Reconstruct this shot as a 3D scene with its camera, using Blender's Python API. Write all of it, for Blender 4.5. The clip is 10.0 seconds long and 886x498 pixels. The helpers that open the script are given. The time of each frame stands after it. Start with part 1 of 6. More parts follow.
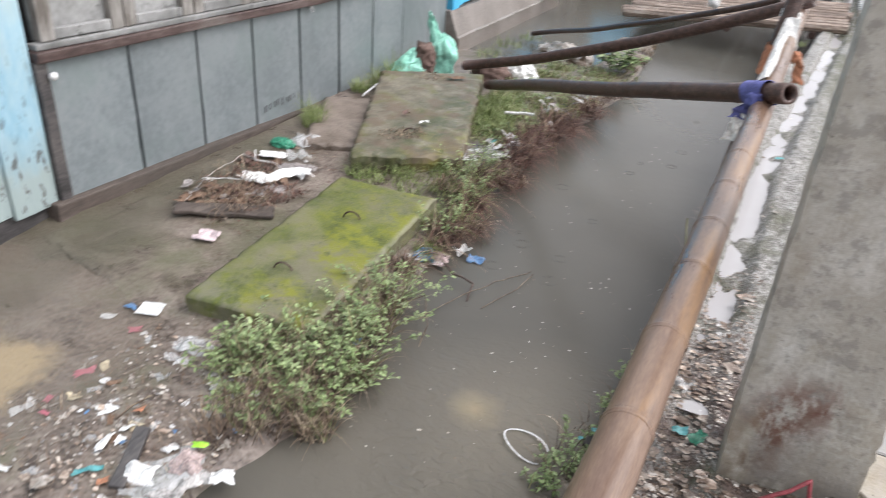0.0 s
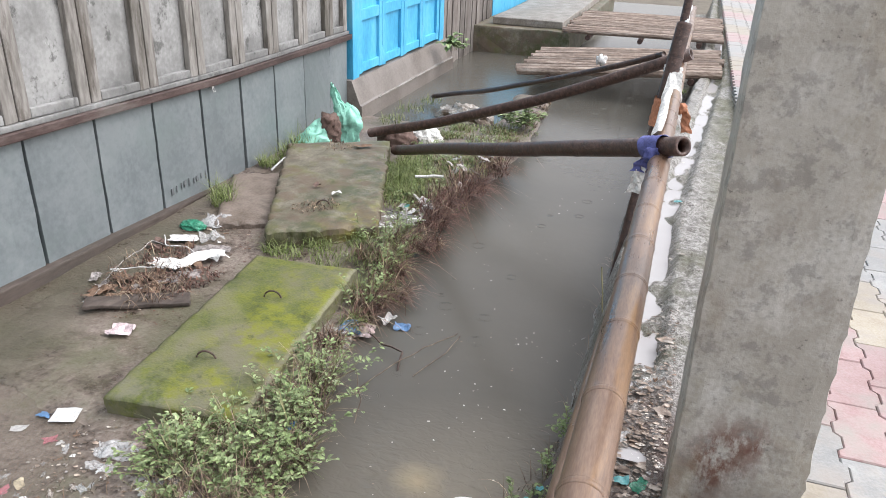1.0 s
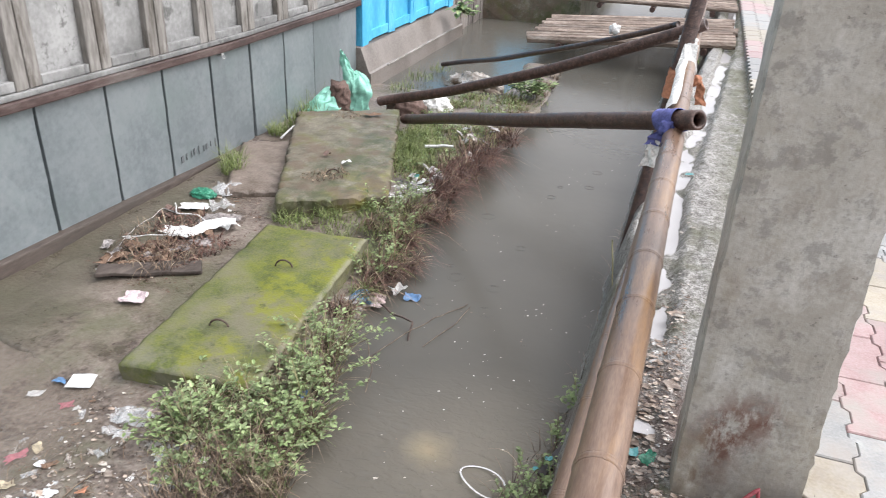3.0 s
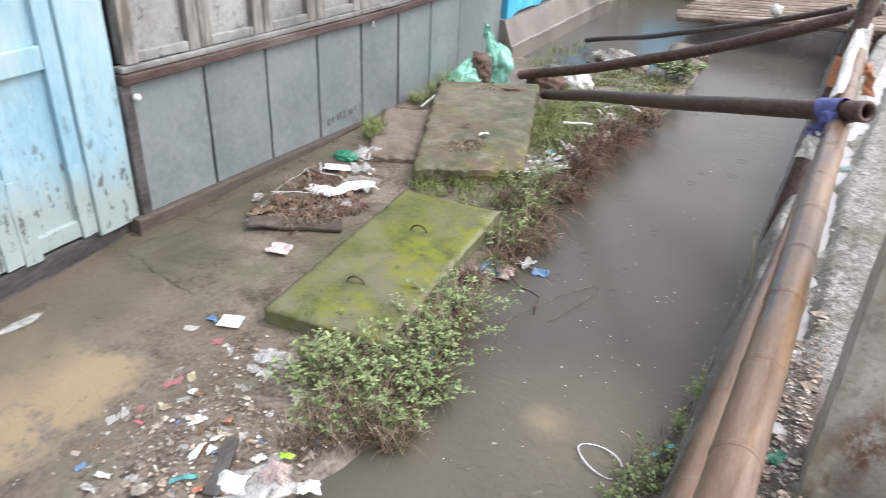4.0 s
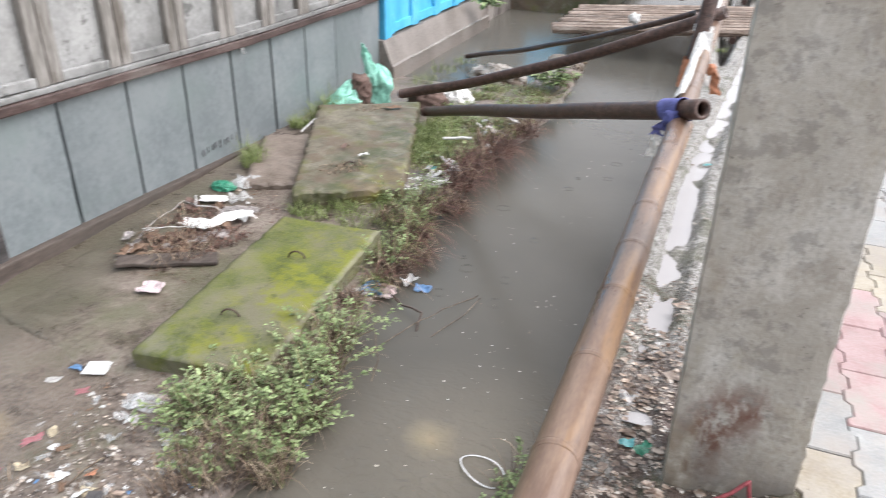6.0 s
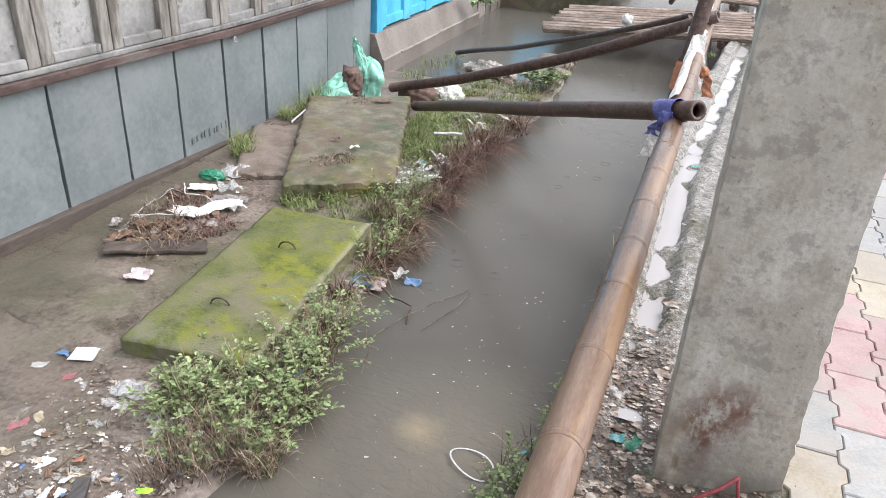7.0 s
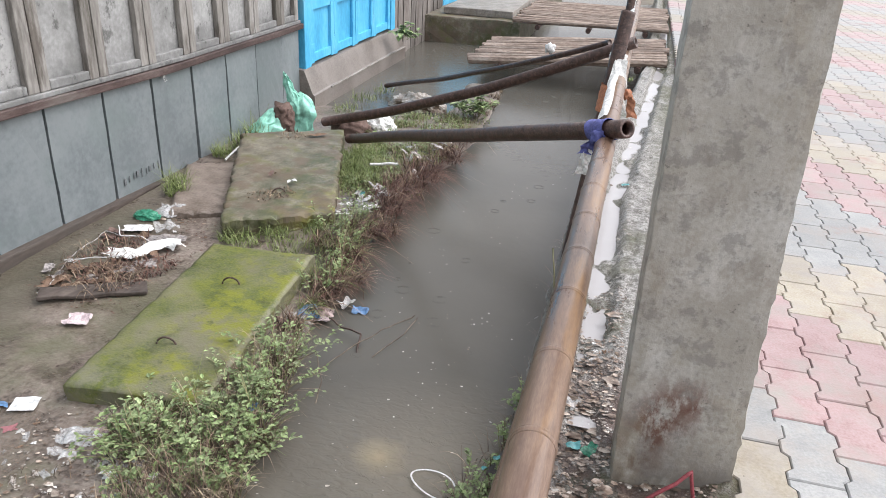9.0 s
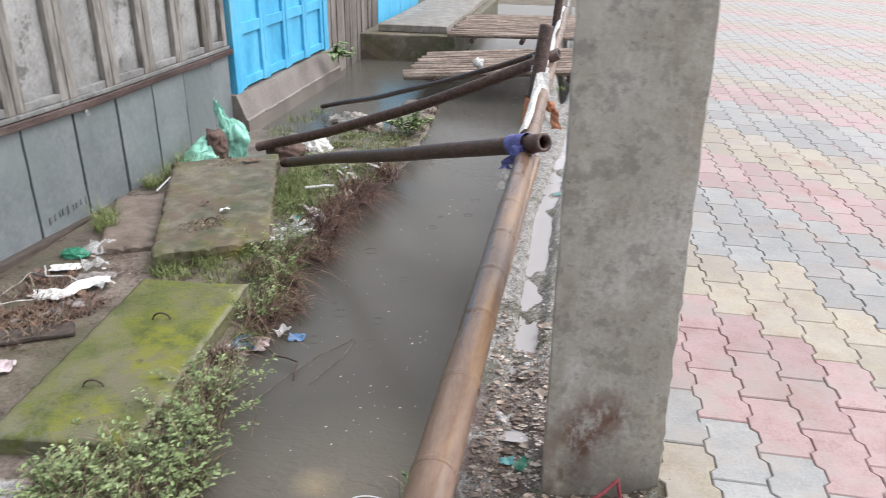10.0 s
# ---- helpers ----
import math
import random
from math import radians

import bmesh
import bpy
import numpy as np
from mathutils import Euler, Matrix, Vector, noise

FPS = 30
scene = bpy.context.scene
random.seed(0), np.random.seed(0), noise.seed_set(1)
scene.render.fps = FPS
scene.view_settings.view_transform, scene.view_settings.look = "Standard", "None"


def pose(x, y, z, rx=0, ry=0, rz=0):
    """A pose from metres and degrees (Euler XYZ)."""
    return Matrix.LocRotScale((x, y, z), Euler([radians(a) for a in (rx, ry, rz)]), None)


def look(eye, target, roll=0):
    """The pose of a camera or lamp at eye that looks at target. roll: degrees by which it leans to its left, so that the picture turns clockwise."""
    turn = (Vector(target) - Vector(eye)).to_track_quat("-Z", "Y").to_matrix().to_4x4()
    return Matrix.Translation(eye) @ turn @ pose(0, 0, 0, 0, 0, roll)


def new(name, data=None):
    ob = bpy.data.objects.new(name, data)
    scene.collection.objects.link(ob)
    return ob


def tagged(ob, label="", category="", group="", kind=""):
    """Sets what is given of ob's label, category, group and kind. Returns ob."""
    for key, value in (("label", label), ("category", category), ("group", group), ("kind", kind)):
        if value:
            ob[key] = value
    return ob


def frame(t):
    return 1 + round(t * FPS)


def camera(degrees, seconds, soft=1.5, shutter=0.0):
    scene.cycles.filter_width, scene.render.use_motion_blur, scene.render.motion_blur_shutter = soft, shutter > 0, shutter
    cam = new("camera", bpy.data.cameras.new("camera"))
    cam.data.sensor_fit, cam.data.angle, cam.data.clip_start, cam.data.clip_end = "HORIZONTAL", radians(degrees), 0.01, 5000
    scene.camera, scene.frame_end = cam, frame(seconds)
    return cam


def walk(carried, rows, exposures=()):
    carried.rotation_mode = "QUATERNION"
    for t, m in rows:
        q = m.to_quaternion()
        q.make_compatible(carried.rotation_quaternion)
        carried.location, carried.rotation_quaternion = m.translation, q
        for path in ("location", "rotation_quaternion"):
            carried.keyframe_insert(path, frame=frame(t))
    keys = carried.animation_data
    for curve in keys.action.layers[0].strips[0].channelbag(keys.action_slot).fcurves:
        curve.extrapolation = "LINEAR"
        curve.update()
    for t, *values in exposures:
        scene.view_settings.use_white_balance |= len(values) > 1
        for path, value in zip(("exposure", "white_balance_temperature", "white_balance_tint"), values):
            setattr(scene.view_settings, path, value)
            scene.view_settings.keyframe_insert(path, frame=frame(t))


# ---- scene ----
cam = camera(62.0, 10.0, soft=0.8, shutter=0.3)
PATH = [
    (0, (0.165, -0.012, 1.162), (-0.553, 1.57, 0.172), 4.4),
    (0.5, (0.146, -0.013, 1.206), (-0.355, 1.696, 0.296), 3.3),
    (1, (0.133, -0.021, 1.205), (-0.406, 1.712, 0.363), 2.4),
    (1.5, (0.127, -0.032, 1.208), (-0.422, 1.705, 0.383), 4.1),
    (2, (0.126, -0.018, 1.203), (-0.317, 1.739, 0.357), 3.2),
    (2.2, (0.116, -0.025, 1.204), (-0.313, 1.737, 0.361), 3.5),
    (3.3, (0.108, -0.029, 1.219), (-0.495, 1.625, 0.27), 2.4),
    (3.5, (0.102, -0.035, 1.214), (-0.545, 1.597, 0.255), 2.2),
    (4, (0.083, -0.081, 1.227), (-0.734, 1.45, 0.233), 2.6),
    (4.5, (0.139, -0.043, 1.209), (-0.882, 1.344, 0.191), 2.4),
    (5, (0.157, -0.003, 1.235), (-0.786, 1.445, 0.228), 3.7),
    (5.5, (0.15, -0.04, 1.218), (-0.697, 1.429, 0.157), 0.5),
    (6, (0.215, -0.007, 1.222), (-0.41, 1.644, 0.282), 1.4),
    (6.2, (0.191, -0.007, 1.236), (-0.326, 1.68, 0.294), 2.1),
    (7.3, (0.179, -0.037, 1.206), (-0.408, 1.624, 0.259), 4.0),
    (7.5, (0.179, -0.034, 1.204), (-0.341, 1.648, 0.256), 4.2),
    (8, (0.162, -0.065, 1.214), (-0.344, 1.644, 0.306), 3.1),
    (8.5, (0.149, -0.086, 1.201), (-0.258, 1.657, 0.309), 4.1),
    (9, (0.153, -0.097, 1.207), (-0.266, 1.661, 0.349), 3.0),
    (9.5, (0.154, -0.097, 1.215), (-0.242, 1.672, 0.369), 3.0),
    (10, (0.246, -0.067, 1.233), (-0.063, 1.73, 0.411), 1.0),
]
walk(cam, [(t, look(eye, target, roll)) for t, eye, target, roll in PATH],
     exposures=[(0, 1.17, 6350, 13), (0.5, 1.24, 6350, 13), (1, 1.20, 6350, 13), (2, 1.20, 6350, 13), (3.5, 1.33, 6350, 13), (4, 1.32, 6350, 13), (4.5, 1.15, 6350, 13), (5, 1.14, 6350, 13), (5.5, 1.22, 6350, 13), (6, 1.36, 6350, 13), (7.5, 1.30, 6350, 13), (8, 1.27, 6350, 13), (9, 1.14, 6350, 13), (9.5, 1.09, 6350, 13), (10, 1.02, 6350, 13)])

# ---------- sky and light ----------
world = bpy.data.worlds.new("overcast_sky")
scene.world = world
world.use_nodes = True
wn, wl = world.node_tree.nodes, world.node_tree.links
sky = wn.new("ShaderNodeTexSky")
sky.sky_type = 'NISHITA'
sky.sun_disc = False
sky.sun_elevation = radians(57)
sky.sun_rotation = radians(68)
sky.air_density, sky.dust_density, sky.ozone_density = 1.0, 4.0, 1.0
grey = wn.new("ShaderNodeHueSaturation")
grey.inputs["Saturation"].default_value = 0.12
wl.new(sky.outputs[0], grey.inputs["Color"])
wl.new(grey.outputs[0], wn["Background"].inputs["Color"])
wn["Background"].inputs["Strength"].default_value = 0.15
sun = new("sun", bpy.data.lights.new("sun", 'SUN'))
sun.data.energy, sun.data.angle, sun.data.color = 0.5, radians(90), (1.0, 0.96, 0.92)
sun.matrix_world = look((5.0, 4.0, 6.4), (0, 2, 0))
scene.view_settings.exposure = 1.13

# ---------- materials ----------
def material(name, colors, scale=6.0, rough=0.8, bump=0.3, fine=60.0, wear=None, wear_scale=2.0, wear_at=(0.55, 0.68), stretch=(1, 1, 1), metal=0.0, coat=0.0, island=0.0, rough_to=None, detail=5.0, bump_dist=0.01, coords="Object"):
    """Two scales of noise between colours, a second stain layer, roughness variation and bump."""
    m = bpy.data.materials.new(name)
    m.use_nodes = True
    n, l = m.node_tree.nodes, m.node_tree.links
    b = n["Principled BSDF"]
    tc = n.new("ShaderNodeTexCoord")
    mp = n.new("ShaderNodeMapping")
    mp.inputs["Scale"].default_value = stretch
    if coords == "World":
        g = n.new("ShaderNodeNewGeometry")
        l.new(g.outputs["Position"], mp.inputs["Vector"])
    else:
        l.new(tc.outputs["Object"], mp.inputs["Vector"])
    big = n.new("ShaderNodeTexNoise")
    big.inputs["Scale"].default_value, big.inputs["Detail"].default_value, big.inputs["Roughness"].default_value = scale, detail + 4, 0.7
    l.new(mp.outputs[0], big.inputs["Vector"])
    small = n.new("ShaderNodeTexNoise")
    small.inputs["Scale"].default_value, small.inputs["Detail"].default_value = fine, 4.0
    l.new(mp.outputs[0], small.inputs["Vector"])
    mixf = n.new("ShaderNodeMix")
    mixf.inputs[0].default_value = 0.3
    l.new(big.outputs[0], mixf.inputs[2])
    l.new(small.outputs[0], mixf.inputs[3])
    ramp = n.new("ShaderNodeValToRGB")
    els = ramp.color_ramp.elements
    for k, c in enumerate(colors):
        at = 0.4 + 0.2 * k / max(1, len(colors) - 1)
        e = els[k] if k < 2 else els.new(at)
        e.position, e.color = at, (*c, 1)
    l.new(mixf.outputs[0], ramp.inputs[0])
    out = ramp.outputs[0]
    if wear:
        wnz = n.new("ShaderNodeTexNoise")
        wnz.inputs["Scale"].default_value, wnz.inputs["Detail"].default_value, wnz.inputs["Roughness"].default_value = wear_scale, 8.0, 0.7
        l.new(mp.outputs[0], wnz.inputs["Vector"])
        mr = n.new("ShaderNodeMapRange")
        mr.inputs[1].default_value, mr.inputs[2].default_value = wear_at
        l.new(wnz.outputs[0], mr.inputs[0])
        mx = n.new("ShaderNodeMix")
        mx.data_type = 'RGBA'
        l.new(mr.outputs[0], mx.inputs[0])
        l.new(out, mx.inputs[6])
        mx.inputs[7].default_value = (*wear, 1)
        out = mx.outputs[2]
    if island:
        src = n.new("ShaderNodeNewGeometry").outputs["Random Per Island"] if island > 0 else n.new("ShaderNodeObjectInfo").outputs["Random"]
        hv = n.new("ShaderNodeHueSaturation")
        v = n.new("ShaderNodeMapRange")
        v.inputs[3].default_value, v.inputs[4].default_value = 1 - abs(island), 1 + abs(island)
        l.new(src, v.inputs[0])
        l.new(v.outputs[0], hv.inputs["Value"])
        l.new(out, hv.inputs["Color"])
        out = hv.outputs[0]
    l.new(out, b.inputs["Base Color"])
    b.inputs["Metallic"].default_value = metal
    b.inputs["Coat Weight"].default_value = coat
    b.inputs["Coat Roughness"].default_value = 0.1
    if rough_to is None:
        rough_to = min(1.0, rough + 0.15)
    rr = n.new("ShaderNodeMapRange")
    rr.inputs[1].default_value, rr.inputs[2].default_value = 0.35, 0.65
    rr.inputs[3].default_value, rr.inputs[4].default_value = rough, rough_to
    l.new(big.outputs[0], rr.inputs[0])
    l.new(rr.outputs[0], b.inputs["Roughness"])
    if bump:
        bp = n.new("ShaderNodeBump")
        bp.inputs["Strength"].default_value, bp.inputs["Distance"].default_value = bump, bump_dist
        l.new(mixf.outputs[0], bp.inputs["Height"])
        l.new(bp.outputs[0], b.inputs["Normal"])
    return m


M = {}
M["mud"] = material("wet_mud", [(0.065, 0.048, 0.038), (0.175, 0.14, 0.116), (0.265, 0.225, 0.195)], 6, 0.22, 0.9, 60, (0.105, 0.1, 0.06), 3.0, (0.5, 0.66), rough_to=0.7, coords="World", bump_dist=0.015)


def add_stain(mat, color, mask_of, strength=1.0):
    """Lay a stain with a shape of its own over a material's colour; mask_of builds the mask from position."""
    n, l = mat.node_tree.nodes, mat.node_tree.links
    target = n["Principled BSDF"].inputs["Base Color"]
    was = target.links[0].from_socket

    def calc(op, *args):
        c = n.new("ShaderNodeMath")
        c.operation = op
        for k, q in enumerate(args):
            if isinstance(q, (int, float)):
                c.inputs[k].default_value = q
            else:
                l.new(q, c.inputs[k])
        return c.outputs[0]
    g = n.new("ShaderNodeNewGeometry")
    s = n.new("ShaderNodeSeparateXYZ")
    l.new(g.outputs["Position"], s.inputs[0])

    def cloud(scale, squash=(1, 1, 1)):
        mp = n.new("ShaderNodeMapping")
        mp.inputs["Scale"].default_value = squash
        l.new(g.outputs["Position"], mp.inputs["Vector"])
        t = n.new("ShaderNodeTexNoise")
        t.inputs["Scale"].default_value, t.inputs["Detail"].default_value, t.inputs["Roughness"].default_value = scale, 8, 0.7
        l.new(mp.outputs[0], t.inputs["Vector"])
        return t.outputs[0]

    def ramp(v, a, b):
        r = n.new("ShaderNodeMapRange")
        r.inputs[1].default_value, r.inputs[2].default_value = a, b
        l.new(v, r.inputs[0])
        return r.outputs[0]
    mask = calc('MULTIPLY', mask_of(s.outputs, cloud, ramp, calc), strength)
    mx = n.new("ShaderNodeMix")
    mx.data_type = 'RGBA'
    l.new(mask, mx.inputs[0])
    l.new(was, mx.inputs[6])
    mx.inputs[7].default_value = (*color, 1)
    l.new(mx.outputs[2], target)


# yellow silt on the puddle's bed, and green algae near the fence
add_stain(M["mud"], (0.41, 0.315, 0.18), lambda p, cloud, ramp, calc: calc('MULTIPLY', calc('MULTIPLY', ramp(calc('ADD', calc('MULTIPLY', p[0], -1.0), calc('MULTIPLY', cloud(3.0), 0.5)), 1.8, 1.9), ramp(calc('ADD', p[1], calc('MULTIPLY', cloud(3.5), 0.4)), 1.38, 1.28)), calc('MULTIPLY', ramp(calc('ADD', p[0], calc('MULTIPLY', cloud(6.0), 0.2)), -2.16, -2.08), ramp(cloud(4.0), 0.33, 0.42))))
add_stain(M["mud"], (0.085, 0.085, 0.045), lambda p, cloud, ramp, calc: calc('MULTIPLY', calc('MULTIPLY', ramp(p[1], 1.4, 1.7), ramp(p[1], 2.6, 2.2)), ramp(cloud(4.0), 0.42, 0.6)), 0.7)
add_stain(M["mud"], (0.072, 0.064, 0.044), lambda p, cloud, ramp, calc: calc('MULTIPLY', ramp(p[1], 3.6, 2.8), ramp(calc('ADD', p[0], calc('MULTIPLY', cloud(6.0), 0.4)), -1.6, -1.85)), 0.75)
add_stain(M["mud"], (0.035, 0.028, 0.022), lambda p, cloud, ramp, calc: ramp(cloud(14.0), 0.6, 0.68), 0.4)
add_stain(M["mud"], (0.045, 0.034, 0.026), lambda p, cloud, ramp, calc: calc('MULTIPLY', calc('MULTIPLY', ramp(p[1], 2.3, 2.6), ramp(p[1], 4.6, 4.2)), ramp(calc('ADD', p[0], calc('MULTIPLY', cloud(7.0), 0.4)), -1.08, -0.92)), 0.85)
M["earth"] = material("earth", [(0.08, 0.07, 0.05), (0.16, 0.14, 0.11)], 2, 0.85, 0.4, 30)
M["moss_slab"] = material("mossy_concrete", [(0.05, 0.065, 0.018), (0.095, 0.113, 0.018), (0.15, 0.158, 0.024)], 5, 0.55, 0.8, 110, (0.145, 0.135, 0.085), 2.2, (0.44, 0.6), bump_dist=0.01)
M["moss_slab_old"] = material("dull_mossy_concrete", [(0.075, 0.07, 0.048), (0.15, 0.135, 0.1), (0.22, 0.2, 0.155)], 7, 0.5, 0.4, 110, (0.11, 0.11, 0.04), 4.5, (0.5, 0.62))
M["brown_slab"] = material("muddy_concrete", [(0.11, 0.085, 0.065), (0.18, 0.145, 0.12), (0.23, 0.19, 0.16)], 4, 0.5, 0.5, 90, (0.08, 0.065, 0.05), 3.0)
M["yellow_slab"] = material("yellow_silt_slab", [(0.27, 0.19, 0.08), (0.42, 0.31, 0.14), (0.5, 0.4, 0.22)], 5, 0.4, 0.5, 70, (0.2, 0.15, 0.1), 3.2, (0.52, 0.66), coords="World")
M["concrete"] = material("rough_concrete", [(0.14, 0.125, 0.105), (0.23, 0.21, 0.185), (0.31, 0.29, 0.265)], 7, 0.6, 0.5, 90, (0.2, 0.175, 0.14), 2.0, (0.5, 0.75), coords="World")
M["strip"] = material("gravelly_concrete", [(0.1, 0.093, 0.08), (0.26, 0.248, 0.228), (0.46, 0.45, 0.43)], 40, 0.4, 0.9, 160, (0.1, 0.1, 0.06), 4.0, (0.52, 0.66), bump_dist=0.02, coords="World")
M["plinth"] = material("wet_cement_plinth", [(0.12, 0.1, 0.086), (0.175, 0.152, 0.134), (0.22, 0.195, 0.174)], 3, 0.3, 0.2, 80)
M["sheet"] = material("grey_painted_tin", [(0.152, 0.174, 0.182), (0.182, 0.205, 0.212), (0.208, 0.23, 0.236)], 2.5, 0.3, 0.12, 40, (0.172, 0.205, 0.203), 2.2, (0.5, 0.7), island=-0.07, coords="World")
M["board"] = material("weathered_wall_board", [(0.225, 0.225, 0.218), (0.3, 0.3, 0.292), (0.37, 0.37, 0.36)], 3, 0.7, 0.15, 50, (0.16, 0.16, 0.152), 2.0, (0.5, 0.7), coords="World")
M["batten"] = material("weathered_batten", [(0.14, 0.13, 0.115), (0.25, 0.235, 0.215), (0.34, 0.325, 0.305)], 6, 0.75, 0.5, 60, (0.1, 0.09, 0.075), 3, (0.52, 0.64), stretch=(1, 1, 0.18), coords="World")
M["rust_rail"] = material("rusty_painted_rail", [(0.04, 0.025, 0.022), (0.07, 0.044, 0.039), (0.105, 0.076, 0.068)], 8, 0.5, 0.4, 90, (0.15, 0.135, 0.122), 3, stretch=(1, 0.3, 1), coords="World")
M["beam"] = material("old_timber_beam", [(0.045, 0.034, 0.028), (0.08, 0.062, 0.052), (0.125, 0.1, 0.083)], 6, 0.6, 0.6, 80, (0.05, 0.042, 0.035), 3, stretch=(1, 0.2, 1), coords="World")
M["dark_wood"] = material("dark_wet_wood", [(0.03, 0.028, 0.028), (0.06, 0.055, 0.055), (0.1, 0.09, 0.085)], 6, 0.5, 0.5, 80, stretch=(1, 0.25, 1), coords="World")
M["paleblue"] = material("chalky_blue_paint", [(0.215, 0.39, 0.49), (0.285, 0.455, 0.545), (0.345, 0.5, 0.56)], 3, 0.5, 0.25, 60, (0.4, 0.5, 0.5), 2.2, (0.52, 0.68), stretch=(1, 1, 0.35), coords="World")
M["paleblue_worn"] = material("flaking_blue_paint", [(0.27, 0.34, 0.32), (0.4, 0.47, 0.44), (0.47, 0.53, 0.5)], 5, 0.7, 0.5, 70, (0.09, 0.085, 0.075), 7.0, (0.54, 0.6), stretch=(1, 1, 0.3), coords="World")
M["blue"] = material("bright_blue_paint", [(0.05, 0.33, 0.56), (0.075, 0.42, 0.68), (0.12, 0.48, 0.72)], 3, 0.5, 0.2, 60, (0.16, 0.42, 0.55), 2.5, (0.56, 0.7), stretch=(1, 1, 0.3), coords="World")
M["plank"] = material("grey_weathered_plank", [(0.085, 0.07, 0.06), (0.16, 0.14, 0.125), (0.24, 0.22, 0.2)], 7, 0.8, 0.6, 60, stretch=(1, 1, 0.15), island=-0.25, coords="World")
M["bamboo_tan"] = material("tan_bamboo", [(0.105, 0.062, 0.042), (0.155, 0.098, 0.067), (0.21, 0.142, 0.1)], 2.2, 0.24, 0.12, 60, (0.27, 0.16, 0.075), 1.6, (0.52, 0.68), stretch=(7, 0.9, 7), coat=0.16, coords="World", rough_to=0.42)
M["bamboo_dark"] = material("dark_wet_bamboo", [(0.026, 0.014, 0.011), (0.056, 0.029, 0.022), (0.105, 0.06, 0.047)], 9, 0.45, 0.5, 60, (0.13, 0.085, 0.07), 8, (0.55, 0.66), stretch=(5, 1.5, 5), coat=0.15, coords="World", rough_to=0.6)
M["bamboo_old"] = material("weathered_bridge_bamboo", [(0.085, 0.058, 0.042), (0.18, 0.13, 0.1), (0.31, 0.25, 0.205)], 9, 0.5, 0.3, 50, stretch=(0.4, 2, 2), island=-0.3, coords="World")
add_stain(M["moss_slab"], (0.17, 0.182, 0.008), lambda p, cloud, ramp, calc: calc('MULTIPLY', ramp(cloud(7.0), 0.48, 0.58), ramp(calc('ADD', p[0], calc('MULTIPLY', cloud(3.0), 0.4)), -1.25, -1.05)), 0.8)
add_stain(M["moss_slab"], (0.04, 0.05, 0.011), lambda p, cloud, ramp, calc: ramp(cloud(15.0), 0.57, 0.66), 0.75)
add_stain(M["moss_slab"], (0.16, 0.15, 0.11), lambda p, cloud, ramp, calc: calc('MULTIPLY', ramp(cloud(9.0), 0.42, 0.56), ramp(calc('ADD', calc('ADD', p[1], calc('MULTIPLY', p[0], 0.25)), calc('MULTIPLY', cloud(4.0), 0.3)), 1.52, 1.38)), 0.7)
add_stain(M["sheet"], (0.34, 0.36, 0.36), lambda p, cloud, ramp, calc: ramp(cloud(9.0, (1, 4, 0.35)), 0.68, 0.72), 0.35)
add_stain(M["sheet"], (0.12, 0.09, 0.07), lambda p, cloud, ramp, calc: ramp(cloud(22.0, (1, 1, 0.6)), 0.7, 0.73), 0.6)
add_stain(M["board"], (0.06, 0.06, 0.055), lambda p, cloud, ramp, calc: ramp(cloud(9.0, (1, 1, 0.8)), 0.57, 0.63), 0.7)
add_stain(M["batten"], (0.07, 0.055, 0.042), lambda p, cloud, ramp, calc: ramp(cloud(9.0, (1, 1, 0.25)), 0.53, 0.63), 0.7)
add_stain(M["moss_slab"], (0.21, 0.2, 0.145), lambda p, cloud, ramp, calc: calc('MULTIPLY', ramp(calc('ADD', calc('ADD', calc('MULTIPLY', calc('ADD', p[0], 1.27), 0.996), calc('MULTIPLY', calc('SUBTRACT', p[1], 2.065), 0.091)), calc('MULTIPLY', cloud(14.0), 0.05)), 0.238, 0.256), ramp(cloud(22.0), 0.38, 0.5)), 0.7)
add_stain(M["moss_slab_old"], (0.05, 0.06, 0.022), lambda p, cloud, ramp, calc: calc('MULTIPLY', ramp(cloud(9.0), 0.4, 0.58), ramp(calc('ADD', p[0], calc('MULTIPLY', cloud(2.5), 0.5)), -1.5, -1.3)), 0.8)
add_stain(M["moss_slab_old"], (0.2, 0.18, 0.03), lambda p, cloud, ramp, calc: calc('MULTIPLY', ramp(cloud(8.0), 0.42, 0.56), calc('MULTIPLY', ramp(p[1], 3.45, 3.15), ramp(p[0], -1.5, -1.3))), 0.8)
add_stain(M["moss_slab_old"], (0.12, 0.085, 0.06), lambda p, cloud, ramp, calc: ramp(cloud(6.0), 0.48, 0.58), 0.7)
add_stain(M["board"], (0.075, 0.075, 0.072), lambda p, cloud, ramp, calc: ramp(calc('ADD', calc('SUBTRACT', 0.62, p[2]), calc('MULTIPLY', cloud(6.0), 0.7)), 0.52, 0.66), 0.6)
add_stain(M["board"], (0.6, 0.61, 0.6), lambda p, cloud, ramp, calc: ramp(cloud(13.0, (1, 1, 0.5)), 0.68, 0.71), 0.7)
